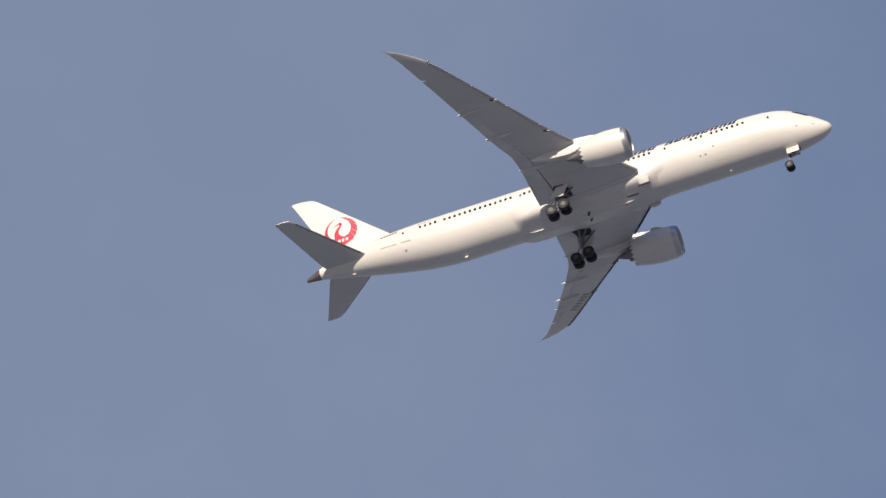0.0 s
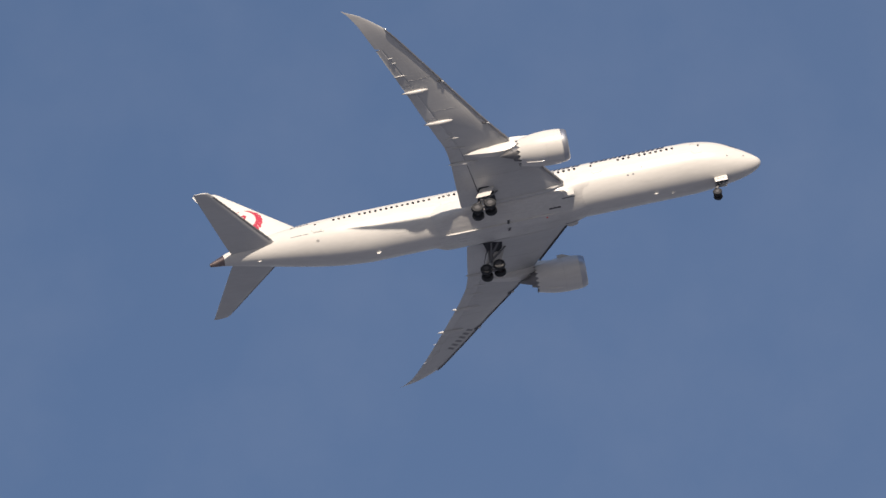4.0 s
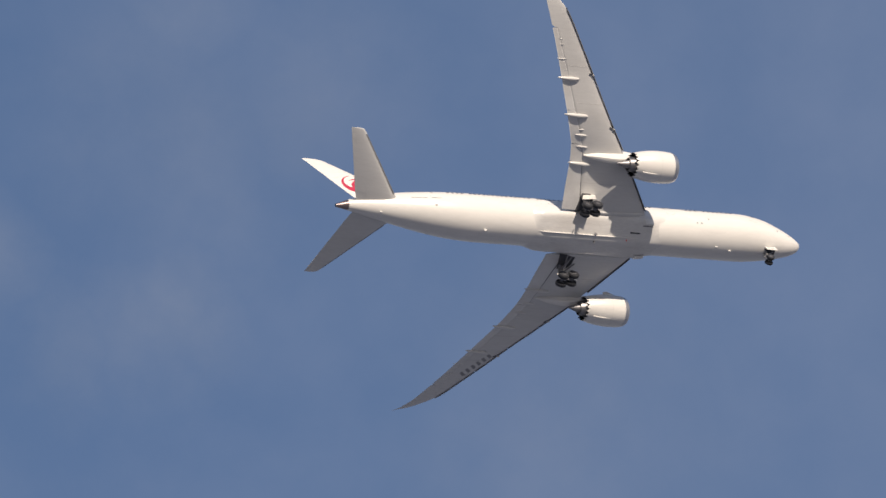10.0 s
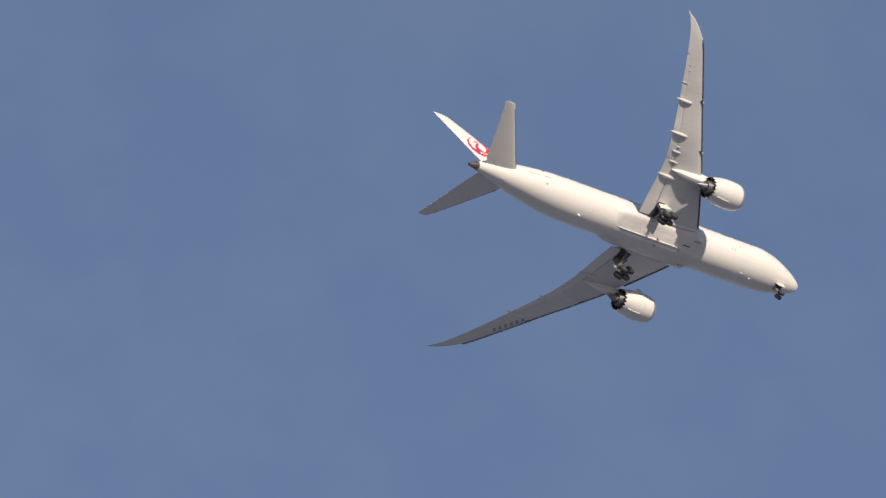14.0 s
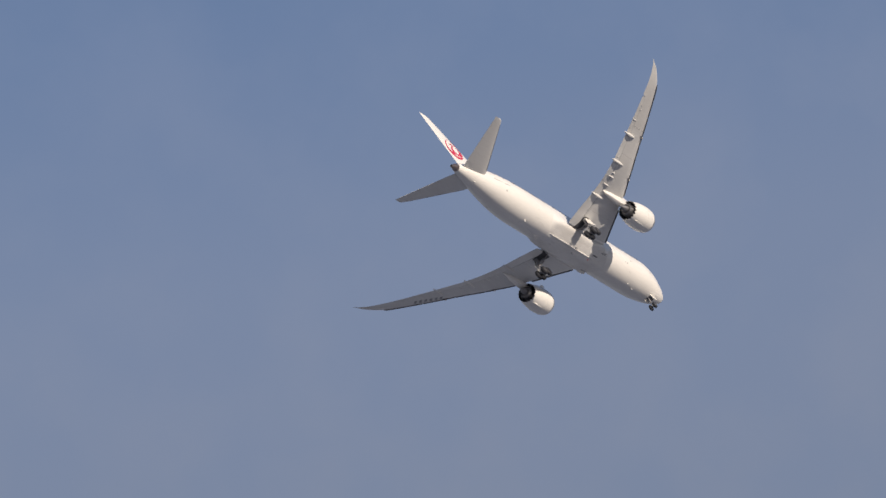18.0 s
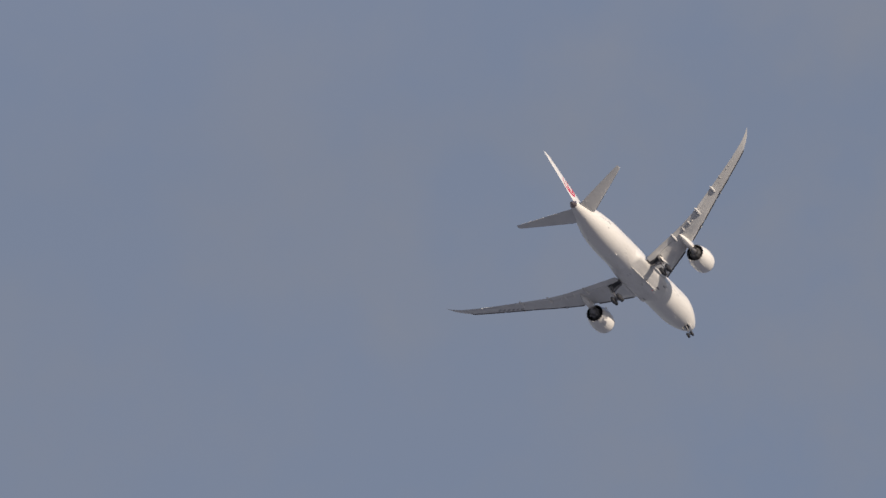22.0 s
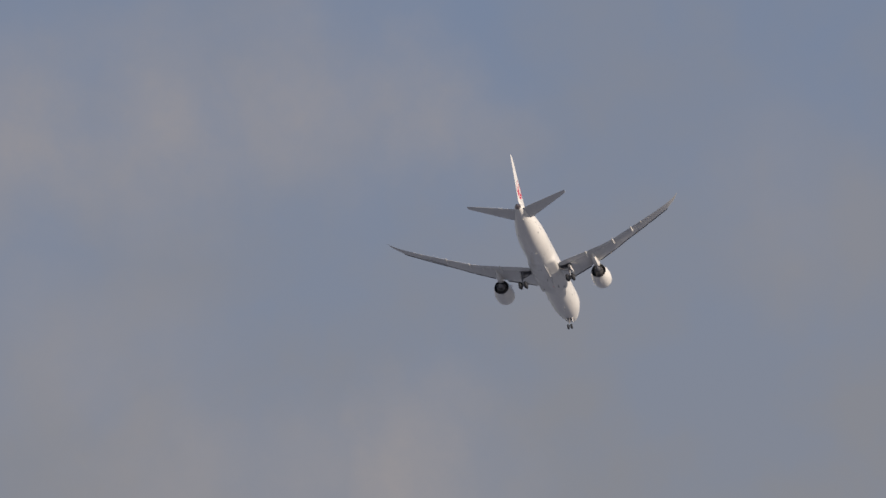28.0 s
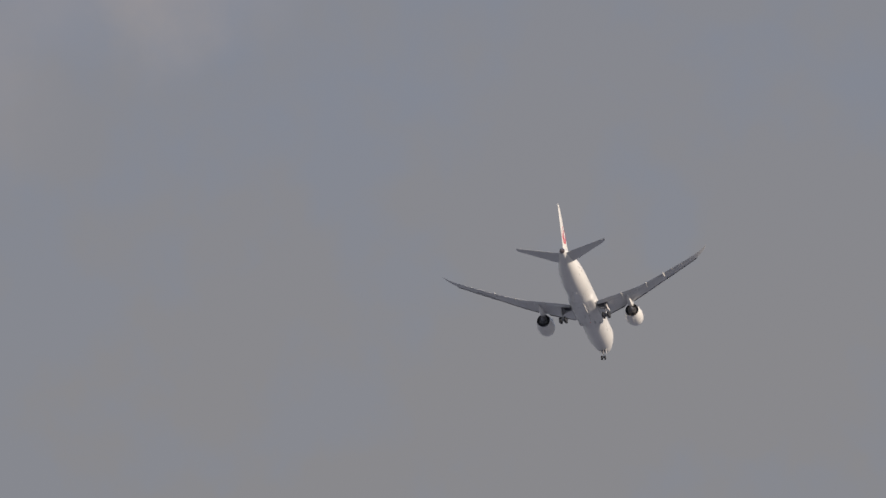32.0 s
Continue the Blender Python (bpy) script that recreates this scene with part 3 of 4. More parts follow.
def foil(c):
    return 5 * (0.2969 * math.sqrt(c) - 0.1260 * c - 0.3516 * c**2 + 0.2843 * c**3 - 0.1036 * c**4)


def wing_point(y, c, up):
    """Point of the wing's surface at span y and chord fraction c; up: 1 above, -1 below."""
    xl, xt, zl, zt = (smooth_table(WING, y, k) for k in (1, 2, 3, 4))
    chord = xl - xt
    t = float(np.interp(y, (1.5, 9, 27, 29.9), (0.125, 0.105, 0.085, 0.06)))
    th = foil(c) * t * chord
    camber = (0.22 if up > 0 else -0.0) * math.sin(math.pi * c) * t * chord
    if up < 0:
        th *= 1.0 - 0.35 * c
    return Vector((xl - chord * c, y, zl + (zt - zl) * c + up * th + camber))


def under(y, x, off=0.0):
    xl, xt = (smooth_table(WING, y, k) for k in (1, 2))
    p = wing_point(y, min(0.99, max(0.01, (xl - x) / (xl - xt))), -1)
    p.z -= off
    return p


def spans(a, b, step=0.75):
    n = max(2, int(round((b - a) / step)) + 1)
    return [a + (b - a) * k / (n - 1) for k in range(n)]


def mirror(points, side):
    return [(p[0], p[1] * side, p[2]) for p in points]


def wing_body(side):
    rings = []
    for y in spans(1.5, 24.95, 0.25) + [25.25] + spans(25.5, 27.1, 0.2) + spans(27.3, 30.15, 0.15):
        f, g = min(1.0, max(0.0, (y - 25.0) / 0.25)), min(1.0, max(0.0, (y - 27.15) / 0.15))
        c0, cl, cu = 0.018 * (1 - g), 0.775 + 0.225 * f, 0.85 + 0.15 * f
        cu, cl = min(cu, 0.999), min(cl, 0.996)
        k = 28
        up = [wing_point(y, cu + (c0 - cu) * (i / (k - 1)) ** 0.6, 1) for i in range(k)]
        lo = [wing_point(y, c0 + (cl - c0) * (i / (k - 1)) ** 1.6, -1) for i in range(k)]
        rings.append(mirror(up + lo, side))
    return loft(rings)


def trailing_piece(side, y0, y1, c0=0.790, drop=0.0):
    rings = []
    for y in spans(y0, y1, 0.3):
        up = [wing_point(y, c, 1) + Vector((0, 0, -0.03 - drop * (c - c0))) for c in (0.999, 0.95, 0.88, 0.82)]
        nose = [wing_point(y, c0, 1) * 0.25 + wing_point(y, c0, -1) * 0.75 + Vector((0.02, 0, 0))]
        lo = [wing_point(y, c, -1) + Vector((0, 0, -drop * (c - c0))) for c in (c0 + 0.012, 0.83, 0.86, 0.9, 0.94, 0.97, 0.995)]
        rings.append(mirror(up + nose + lo, side))
    return loft(rings)


def leading_piece(side, y0, y1, drop):
    rings = []
    for y in spans(y0, y1, 0.4):
        d = Vector((0.10, 0, -drop))
        ch = smooth_table(WING, y, 1) - smooth_table(WING, y, 2)
        cw = 0.15 / ch
        pts = [wing_point(y, c, 1) + d for c in (cw * 2.2, cw, cw * 0.3, 0.0005)] + [wing_point(y, c, -1) + d for c in (cw * 0.3, cw * 0.8)]
        inner = [wing_point(y, cw * 0.8, -1) * 0.3 + wing_point(y, cw, 1) * 0.7 + d]
        rings.append(mirror(pts + inner, side))
    return loft(rings)


def canoe(side, y, x0, x1, r, name, parent, sink=0.07):
    """Flap-track fairing: a slim pod under the trailing edge."""
    rings = []
    for k in range(15):
        f = k / 14
        x = x0 + (x1 - x0) * f
        rad = r * (math.sin(math.pi * f ** 0.8) ** 0.55 if 0 < f < 1 else 0.03)
        base = under(y, max(x, smooth_table(WING, y, 2) + 0.1))
        zc = base.z - sink * math.sin(math.pi * min(1, f * 1.1)) + (0.0 if x > smooth_table(WING, y, 2) else 0.05)
        rings.append([(x, side * y + rad * 0.80 * math.cos(2 * math.pi * a / 14), zc + rad * 0.84 * math.sin(2 * math.pi * a / 14)) for a in range(14)])
    return part(name, loft(rings), GREY_FAIRING, parent, "pale flap-track fairing")


for side in (-1, 1):
    wing = part("wing", wing_body(side), GREY, airliner, "grey swept wing with raked, upswept tip")
    for y0, y1 in ((3.15, 9.10), (11.30, 15.4), (15.43, 19.97)):
        part("flap", trailing_piece(side, y0, y1), FLAP_GREY, wing, "pale grey flap")
    part("flaperon", trailing_piece(side, 9.13, 11.27), FLAP_GREY, wing)
    part("aileron", trailing_piece(side, 20.0, 24.98), GREY, wing)
    for y0, y1 in ((3.3, 8.7), (10.9, 14.6), (14.7, 18.4), (18.5, 22.5), (22.6, 27.2)):
        part("slat", leading_piece(side, y0, y1, 0.22 if y0 < 9 else 0.15), SLAT, wing, "drooped metal leading-edge slat, coloured dark for its shaded side")
    for y, x0, x1, r in ((8.88, -30.95, -34.3, 0.31), (14.85, -33.0, -36.3, 0.31), (19.15, -35.1, -38.12, 0.29)):
        canoe(side, y, x0, x1, r, "flap_fairing", wing)
    for y, x0, x1, r in ((11.0, -32.1, -33.7, 0.17), (12.45, -32.6, -34.25, 0.17), (13.15, -33.2, -33.9, 0.1), (21.4, -37.35, -38.85, 0.07), (23.1, -38.1, -38.7, 0.05), (23.75, -38.4, -38.95, 0.05)):
        canoe(side, y, x0, x1, r, "actuator_fairing", wing, 0.02)
    # recessed dark strip: the shade of the flap slot put in as colour
    for y0, y1 in ((3.2, 9.1), (9.13, 11.27), (11.3, 19.9)):
        rows = []
        for y in spans(y0, y1, 0.6):
            pa, pb = wing_point(y, 0.771, -1), wing_point(y, 0.771 + (0.027 if y < 12 else 0.021), -1)
            rows.append(mirror([pa + Vector((0.05, 0, 0.12)), pa + Vector((0.05, 0, 0.06)), pb + Vector((-0.05, 0, 0.06)), pb + Vector((-0.05, 0, 0.12))], side))
        part("flap_gap_shade", loft(rows), BRACKET_SHADE, wing, "dark strip for the shade in the gap ahead of the flap", smooth=False)
    # slat-track brackets seen as dark nicks in the leading edge
    for y in (13.5, 19.7):
        p = wing_point(y, 0.03, -1)
        part("slat_bracket", block((p.x - 0.1, side * y, p.z - 0.08), (0.8, 0.14, 0.16), pose(0, 0, 0, 0, 0, side * -25).to_3x3()), BRACKET_SHADE, wing, smooth=False)
        part("slat_track", block((p.x + 0.12, side * y, p.z - 0.17), (0.34, 0.2, 0.1), pose(0, 0, 0, 0, 0, side * -25).to_3x3(), bevel=0.03), GREY_FAIRING, wing, "pale slat-track end")
    # navigation light at the start of the tip rake
    p = wing_point(27.2, 0.02, -1)
    part("wing_light", block((p.x, side * 27.2, p.z + 0.05), (0.30, 0.4, 0.12), bevel=0.05), CHROME, wing)
    # seams across the lower skin
    for y in (6.6, 16.3, 20.6):
        bm = bmesh.new()
        pts = [under(y, smooth_table(WING, y, 1) - (0.08 + 0.68 * k / 10) * (smooth_table(WING, y, 1) - smooth_table(WING, y, 2)), 0.006) for k in range(11)]
        ring = [[(p.x, side * (p.y - 0.02), p.z), (p.x, side * (p.y + 0.02), p.z), (p.x, side * (p.y + 0.02), p.z + 0.03), (p.x, side * (p.y - 0.02), p.z + 0.03)] for p in pts]
        part("skin_seam", loft(ring), FAINT, wing, smooth=False)
    # fillet between the wing's lower skin and the fairing
    rings = []
    for k in range(25):
        x = -21.9 - 9.4 * k / 24
        p = under(3.02, x)
        r = 0.16 * ease(k / 3) * ease((24 - k) / 4) + 0.012
        rings.append([(x, side * (p.y + r * 1.5 * math.cos(2 * math.pi * a / 8)), p.z + 0.02 + r * math.sin(2 * math.pi * a / 8)) for a in range(8)])
    part("root_fillet", loft(rings), GREY_FAIRING, wing, "pale fillet along the wing root")
    # gear bay in the wing root: a flat dark sheet, its inner shade painted
    bm = bmesh.new()
    ring = []
    for y in (3.0, 3.5, 4.0, 4.5, 5.0, 5.3):
        a, b = under(y, -29.7 - 0.1 * (y - 3) - 0.5 * max(0, y - 4.5), 0.035), under(y, -31.9 + 0.2 * (y - 3), 0.035)
        ring.append([(a.x, side * y, a.z), (b.x, side * y, b.z), (b.x, side * y, b.z + 0.1), (a.x, side * y, a.z + 0.1)])
    part("gear_bay_shade", loft(ring), BAY, wing, "dark sheet painted as the shade of the landing-gear bay", smooth=False)
    if side > 0:
        # registration under the port wing, as bars
        REG = ((-34.54, 19.8), (-36.83, 22.98))
        for k in range(6):
            f = k / 5
            y = REG[0][1] + (REG[1][1] - REG[0][1]) * f
            x = REG[0][0] + (REG[1][0] - REG[0][0]) * f
            rows = []
            for m in range(7):
                v = (m / 6 - 0.5) * 0.78
                pa, pb = [under(y - u * 0.805 + v * 0.597, x + u * 0.597 + v * 0.805, 0.014) for u in (-0.19, 0.19)]
                rows.append([(pa.x, pa.y, pa.z + 0.05), (pa.x, pa.y, pa.z), (pb.x, pb.y, pb.z), (pb.x, pb.y, pb.z + 0.05)])
            bm = loft(rows)
            part("registration_bar", bm, WORN_INK, wing, smooth=False)


# ---------------------------------------------------------------- tailplane and fin
def surface_ring(le, te, normal, t, k=12):
    """Closed symmetric section between two edge points."""
    le, te, normal = Vector(le), Vector(te), Vector(normal)
    ch = (le - te).length
    out = []
    for i in range(k):
        c = 1 - i / k
        out.append(le + (te - le) * c + normal * foil(c) * t * ch)
    for i in range(k):
        c = i / k
        out.append(le + (te - le) * c - normal * foil(c) * t * ch)
    return out


HT = ((0.6, -53.6, -59.55, 0.40, 0.75), (1.5, -54.5, -59.95, 0.42, 0.85), (9.3, -60.45, -62.5, 1.85, 1.82), (9.75, -60.84, -62.64, 1.92, 1.88), (9.92, -61.05, -62.7, 1.95, 1.91), (10.0, -61.5, -62.74, 1.96, 1.92))


def ht_edges(y):
    return [table(HT, y, k) for k in (1, 2, 3, 4)]


for side in (-1, 1):
    rings, edge, elev = [], [], []
    for y in spans(0.6, 9.3, 1.0) + [9.31, 9.5, 9.75, 9.85, 9.92, 9.97, 10.0]:
        xl, xt, zl, zt = ht_edges(y)
        split = 0.748 if y < 9.305 else 0.999
        le, te = Vector((xl, y, zl)), Vector((xt, y, zt))
        full = surface_ring(le, te, (0, -0.17, 0.985), 0.10)
        rings.append(mirror([p if (le.x - p.x) < split * (xl - xt) else Vector((xl - split * (xl - xt), p.y, le.z + (te.z - le.z) * split + (p.z - le.z - (te.z - le.z) * (le.x - p.x) / (xl - xt)))) for p in full], side))
    stab = part("tailplane", loft(rings), GREY, airliner, "grey swept horizontal tailplane")
    rings = []
    for y in spans(0.8, 9.29, 1.2):
        xl, xt, zl, zt = ht_edges(y)
        a = Vector((xl + (xt - xl) * 0.745, y, zl + (zt - zl) * 0.745))
        th = foil(0.75) * 0.099 * (xl - xt)
        rings.append(mirror([a + Vector((0, 0, th)), a - Vector((0, 0, th)), Vector((xt, y, zt - 0.012)), Vector((xt, y, zt + 0.012))], side))
    part("elevator", loft(rings), GREY, stab, smooth=False)
    rings = []
    for y in spans(2.2, 9.25, 1.0):
        xl, xt, zl, zt = ht_edges(y)
        lead, trail, nv = Vector((xl + 0.008, y, zl)), Vector((xt, y, zt)), Vector((0, -0.17, 0.985))
        cw = 0.24 / (xl - xt)
        edge = [(c, 1) for c in (cw * 1.3, cw * 0.6, cw * 0.2)] + [(0.0, 0)] + [(c, -1) for c in (cw * 0.2, cw * 0.6, cw)]
        rings.append(mirror([lead + (trail - lead) * c + nv * sg * (foil(c) * 0.10 * (xl - xt) + 0.006) for c, sg in edge], side))
    part("leading_edge", loft(rings), SLAT, stab, "dark bare-metal leading edge")

FIN = ((2.2, -50.6, -58.55), (3.0, -51.35, -58.9), (3.8, -52.1, -59.25), (10.9, -59.25, -62.05), (11.3, -59.75, -62.22), (11.5, -60.4, -62.3), (11.62, -61.4, -62.36))


def fin_half(x, z):
    xl, xt = table(FIN, z, 1), table(FIN, z, 2)
    c = min(0.99, max(0.005, (xl - x) / (xl - xt)))
    return foil(c) * 0.095 * (xl - xt)


rings, rud = [], []
for z in spans(2.2, 10.9, 0.8) + [10.91, 11.1, 11.3, 11.5, 11.62]:
    xl, xt = table(FIN, z, 1), table(FIN, z, 2)
    cs = [1 - i / 14 for i in range(14)] + [i / 14 for i in range(14)]
    cs = [min(c, 0.7145) if z < 10.905 else c for c in cs]
    ring = []
    for i, c in enumerate(cs):
        x = xl - c * (xl - xt)
        ring.append((x, (1 if i < 14 else -1) * foil(c) * 0.095 * (xl - xt), z))
    rings.append(ring)
fin = part("fin", loft(rings), WHITE, airliner, "white vertical fin with a round red emblem")
rings = []
for z in spans(2.25, 10.89, 1.0):
    xl, xt = table(FIN, z, 1), table(FIN, z, 2)
    xs = [xl - c * (xl - xt) for c in (0.717, 0.8, 0.9, 0.995)]
    ring = [(x, fin_half(x, z), z) for x in xs] + [(x, -fin_half(x, z), z) for x in reversed(xs)]
    rings.append(ring)
part("rudder", loft(rings), WHITE, fin, "white rudder")


def fin_decal(name, quads, side, mat, off, parent):
    """Painted shape on the fin's skin; quads in (x, z)."""
    bm = bmesh.new()
    seen = {}

    def vert(p):
        key = (round(p[0], 4), round(p[1], 4))
        if key not in seen:
            seen[key] = bm.verts.new((p[0], side * (fin_half(*p) + off), p[1]))
        return seen[key]
    for q in quads:
        vs = [vert(p) for p in q]
        if len(set(vs)) > 2:
            bm.faces.new(list(dict.fromkeys(vs)))
    return part(name, bm, mat, parent)


LOGO_X, LOGO_Z, LOGO_R = -57.3, 5.76, 1.93
WING_BAND = ((100, 0.03), (125, 0.08), (160, 0.16), (195, 0.27), (225, 0.42), (250, 0.52), (280, 0.54), (310, 0.50), (340, 0.42), (370, 0.33), (400, 0.22), (425, 0.12), (442, 0.03))
FEATHERS = (302, 321, 339, 356, 373, 390, 406)     # degrees round the emblem at which the pinions end


def emblem_rim(b):
    """Outer radius: smooth on the trailing wing, notched by pinions on the leading wing."""
    for b0, b1 in zip(FEATHERS[:-1], FEATHERS[1:]):
        if b0 <= b < b1:
            return LOGO_R * (1.05 - 0.08 * ((b - b0) / (b1 - b0)) ** 2)
    return LOGO_R


def emblem_point(b, f):
    r = emblem_rim(b) + (LOGO_R * (1 - table(WING_BAND, b, 1)) - emblem_rim(b)) * f
    return (LOGO_X + r * math.cos(radians(b)), LOGO_Z + r * math.sin(radians(b)))


NECK = ((-0.10, -0.66, 0.34), (-0.20, -0.46, 0.25), (-0.27, -0.26, 0.18), (-0.27, -0.06, 0.135), (-0.20, 0.12, 0.10), (-0.07, 0.27, 0.08), (0.04, 0.38, 0.07), (0.09, 0.48, 0.08),
        (0.04, 0.56, 0.075), (-0.08, 0.55, 0.055), (-0.24, 0.49, 0.03), (-0.44, 0.40, 0.008))
for side in (-1, 1):
    quads, n = [], 171
    for k in range(n):
        b0, b1 = 100 + 2 * k, 102 + 2 * k
        for m in range(3):
            quads.append((emblem_point(b0, m / 3), emblem_point(b1 - 1e-4, m / 3), emblem_point(b1 - 1e-4, (m + 1) / 3), emblem_point(b0, (m + 1) / 3)))
    fin_decal("emblem_wings", quads, side, RED, 0.012, fin)
    # white slits between the pinions
    for b in FEATHERS[1:]:
        p, q = emblem_point(b - 1, 0.0), emblem_point(b + 14, 0.72)
        w = 0.04
        fin_decal("emblem_slit", [((p[0] - w, p[1] + w), (p[0] + w, p[1] - w), (q[0] + 0.012, q[1] - 0.012), (q[0] - 0.012, q[1] + 0.012))], side, WHITE, 0.022, fin)
    # slim curved neck with a small head and beak
    quads, fine, edge = [], [], []
    for k in range(45):
        f = k / 44 * (len(NECK) - 1)
        i = min(len(NECK) - 2, int(f))
        fine.append(tuple(NECK[i][c] + (NECK[i + 1][c] - NECK[i][c]) * (f - i) for c in range(3)))
    for i, (u, v, w) in enumerate(fine):
        a, b = fine[max(0, i - 1)], fine[min(len(fine) - 1, i + 1)]
        du, dv = b[0] - a[0], b[1] - a[1]
        d = math.hypot(du, dv) or 1.0
        edge.append(((LOGO_X + LOGO_R * (u - dv / d * w), LOGO_Z + LOGO_R * (v + du / d * w)), (LOGO_X + LOGO_R * (u + dv / d * w), LOGO_Z + LOGO_R * (v - du / d * w))))
    for (a0, a1), (b0, b1) in zip(edge[:-1], edge[1:]):
        quads.append((a0, a1, b1, b0))
    fin_decal("emblem_neck", quads, side, RED, 0.016, fin)
    for k in range(3):
        x, z = LOGO_X + 0.06 + 0.46 * (k - 1), LOGO_Z - 1.28
        fin_decal("emblem_letter_bar", [((x - 0.15, z - 0.2), (x + 0.13, z - 0.2), (x + 0.19, z + 0.2), (x - 0.09, z + 0.2))], side, WHITE, 0.022, fin)


# ---------------------------------------------------------------- engines
ENG_AXIS = Vector((-5.45, 0.0, 0.19)).normalized()
for side in (-1, 1):
    base = Vector((-20.95, side * 10.1, -2.36))
    nac = part("engine", revolve(((0.66, 1.846), (0.9, 1.89), (1.5, 1.94), (2.3, 1.957), (3.2, 1.916), (4.0, 1.82), (4.6, 1.70), (5.12, 1.58), (5.12, 1.53), (3.5, 1.52), (1.35, 1.46), (0.66, 1.44)),
                                base, ENG_AXIS, 56, closed_profile=True), WHITE, airliner, "white engine nacelle under the wing")
    part("inlet_lip", revolve(((0.655, 1.848), (0.495, 1.81), (0.3, 1.76), (0.12, 1.68), (0.03, 1.575), (0.0, 1.525), (0.03, 1.475), (0.12, 1.445), (0.655, 1.44)),
                              base, ENG_AXIS, 56, closed_profile=True), LIP, nac, "polished metal inlet lip")
    bm = bmesh.new()
    revolve(((0, 0.03), (0.2, 0.22), (0.55, 0.42), (0.75, 0.48)), base + ENG_AXIS * 0.75, ENG_AXIS, 24, bm)
    part("spinner", bm, FANDARK, nac)
    bm = bmesh.new()
    u = Vector((0, 1, 0))
    v = ENG_AXIS.cross(u)
    c = base + ENG_AXIS * 1.4
    for k in range(18):
        a = 2 * math.pi * k / 18
        r0, r1 = u * math.cos(a) + v * math.sin(a), u * math.cos(a + 0.30) + v * math.sin(a + 0.30)
        q = [c + r0 * 0.42, c + r1 * 0.42 + ENG_AXIS * 0.25, c + r1 * 1.43 + ENG_AXIS * 0.22, c + r0 * 1.43 - ENG_AXIS * 0.1]
        t = ENG_AXIS * 0.03
        lo = [bm.verts.new(p) for p in q]
        hi = [bm.verts.new(p + t) for p in q]
        bm.faces.new(lo)
        bm.faces.new(hi)
        for i in range(4):
            j = (i + 1) % 4
            bm.faces.new((lo[i], lo[j], hi[j], hi[i]))
    revolve(((0.35, 1.45), (0.38, 1.45)), c, ENG_AXIS, 40, bm)
    part("fan", bm, FANDARK, nac, "dark fan behind the inlet", smooth=False)
    # sawtooth fan nozzle: white teeth outside, bare dark metal inside
    seg = 72

    def nozzle_ring(q, r, tooth):
        ring = []
        for k in range(seg):
            a, z = 2 * math.pi * k / seg, abs((k % 4) / 4 - 0.5) * 2
            ring.append(base + ENG_AXIS * (q + 0.36 * (0.5 - z) * tooth) + (u * math.cos(a) + v * math.sin(a)) * (r + 0.05 * z * tooth))
        return ring
    part("chevron_nozzle", loft([nozzle_ring(*q) for q in ((5.05, 1.545, 0), (5.08, 1.592, 0), (5.3, 1.535, 0), (5.58, 1.46, 1), (5.57, 1.445, 1), (5.3, 1.50, 0), (5.05, 1.545, 0))], caps=False),
         WHITE, nac, "white sawtooth fan nozzle", smooth=False)
    part("nozzle_liner", loft([nozzle_ring(*q) for q in ((4.85, 1.50, 0), (5.3, 1.495, 0), (5.56, 1.44, 1), (5.555, 1.41, 1), (5.3, 1.465, 0), (4.85, 1.47, 0), (4.85, 1.50, 0))], caps=False),
         NOZZLE, nac, "dark metal inside of the nozzle", smooth=False)
    part("bypass_duct", revolve(((4.5, 1.49), (4.55, 0.9)), base, ENG_AXIS, 40), BAY, nac)
    part("core_nozzle", revolve(((4.4, 1.12), (4.9, 1.06), (5.6, 0.93), (6.2, 0.80), (6.2, 0.74), (5.9, 0.72)), base, ENG_AXIS, 40), CORE, nac, "bare metal core nozzle")
    part("exhaust_plug", revolve(((5.8, 0.60), (6.3, 0.52), (6.9, 0.34), (7.4, 0.16), (7.68, 0.05)), base, ENG_AXIS, 30), CORE, nac, "pointed exhaust plug")
    # pylon
    rings = []
    for x, zt, zb, w in ((-22.4, -0.45, -0.62, 0.06), (-23.6, -0.25, -0.85, 0.26), (-25.2, 0.0, -1.05, 0.42), (-26.6, 0.1, -1.42, 0.54), (-28.0, 0.1, -1.66, 0.56), (-29.4, 0.05, -1.54, 0.50),
                         (-30.7, 0.0, -1.27, 0.42), (-31.7, -0.1, -0.98, 0.24), (-32.5, -0.2, -0.62, 0.04)):
        rings.append([(x, side * 10.0 + w * dy, zb + (zt - zb) * f) for dy, f in ((-1, 1), (-1, 0.35), (-0.65, 0.06), (0, 0), (0.65, 0.06), (1, 0.35), (1, 1))])
    part("pylon", loft(rings), WHITE, nac, "white engine pylon")
    # strake on the inboard flank
    q = [(1.1, 0.0), (2.9, 0.0), (2.9, 0.42), (2.3, 0.46)]
    n_in = Vector((0, -side * math.cos(radians(38)), math.sin(radians(38))))
    bm = bmesh.new()
    tang = ENG_AXIS.cross(n_in) * 0.02
    lo = [bm.verts.new(base + ENG_AXIS * s + n_in * (1.83 + h) + tang) for s, h in q]
    hi = [bm.verts.new(base + ENG_AXIS * s + n_in * (1.83 + h) - tang) for s, h in q]
    bm.faces.new(lo)
    bm.faces.new(hi)
    for i in range(4):
        j = (i + 1) % 4
        bm.faces.new((lo[i], lo[j], hi[j], hi[i]))
    part("strake", bm, GREY_FAIRING, nac, smooth=False)
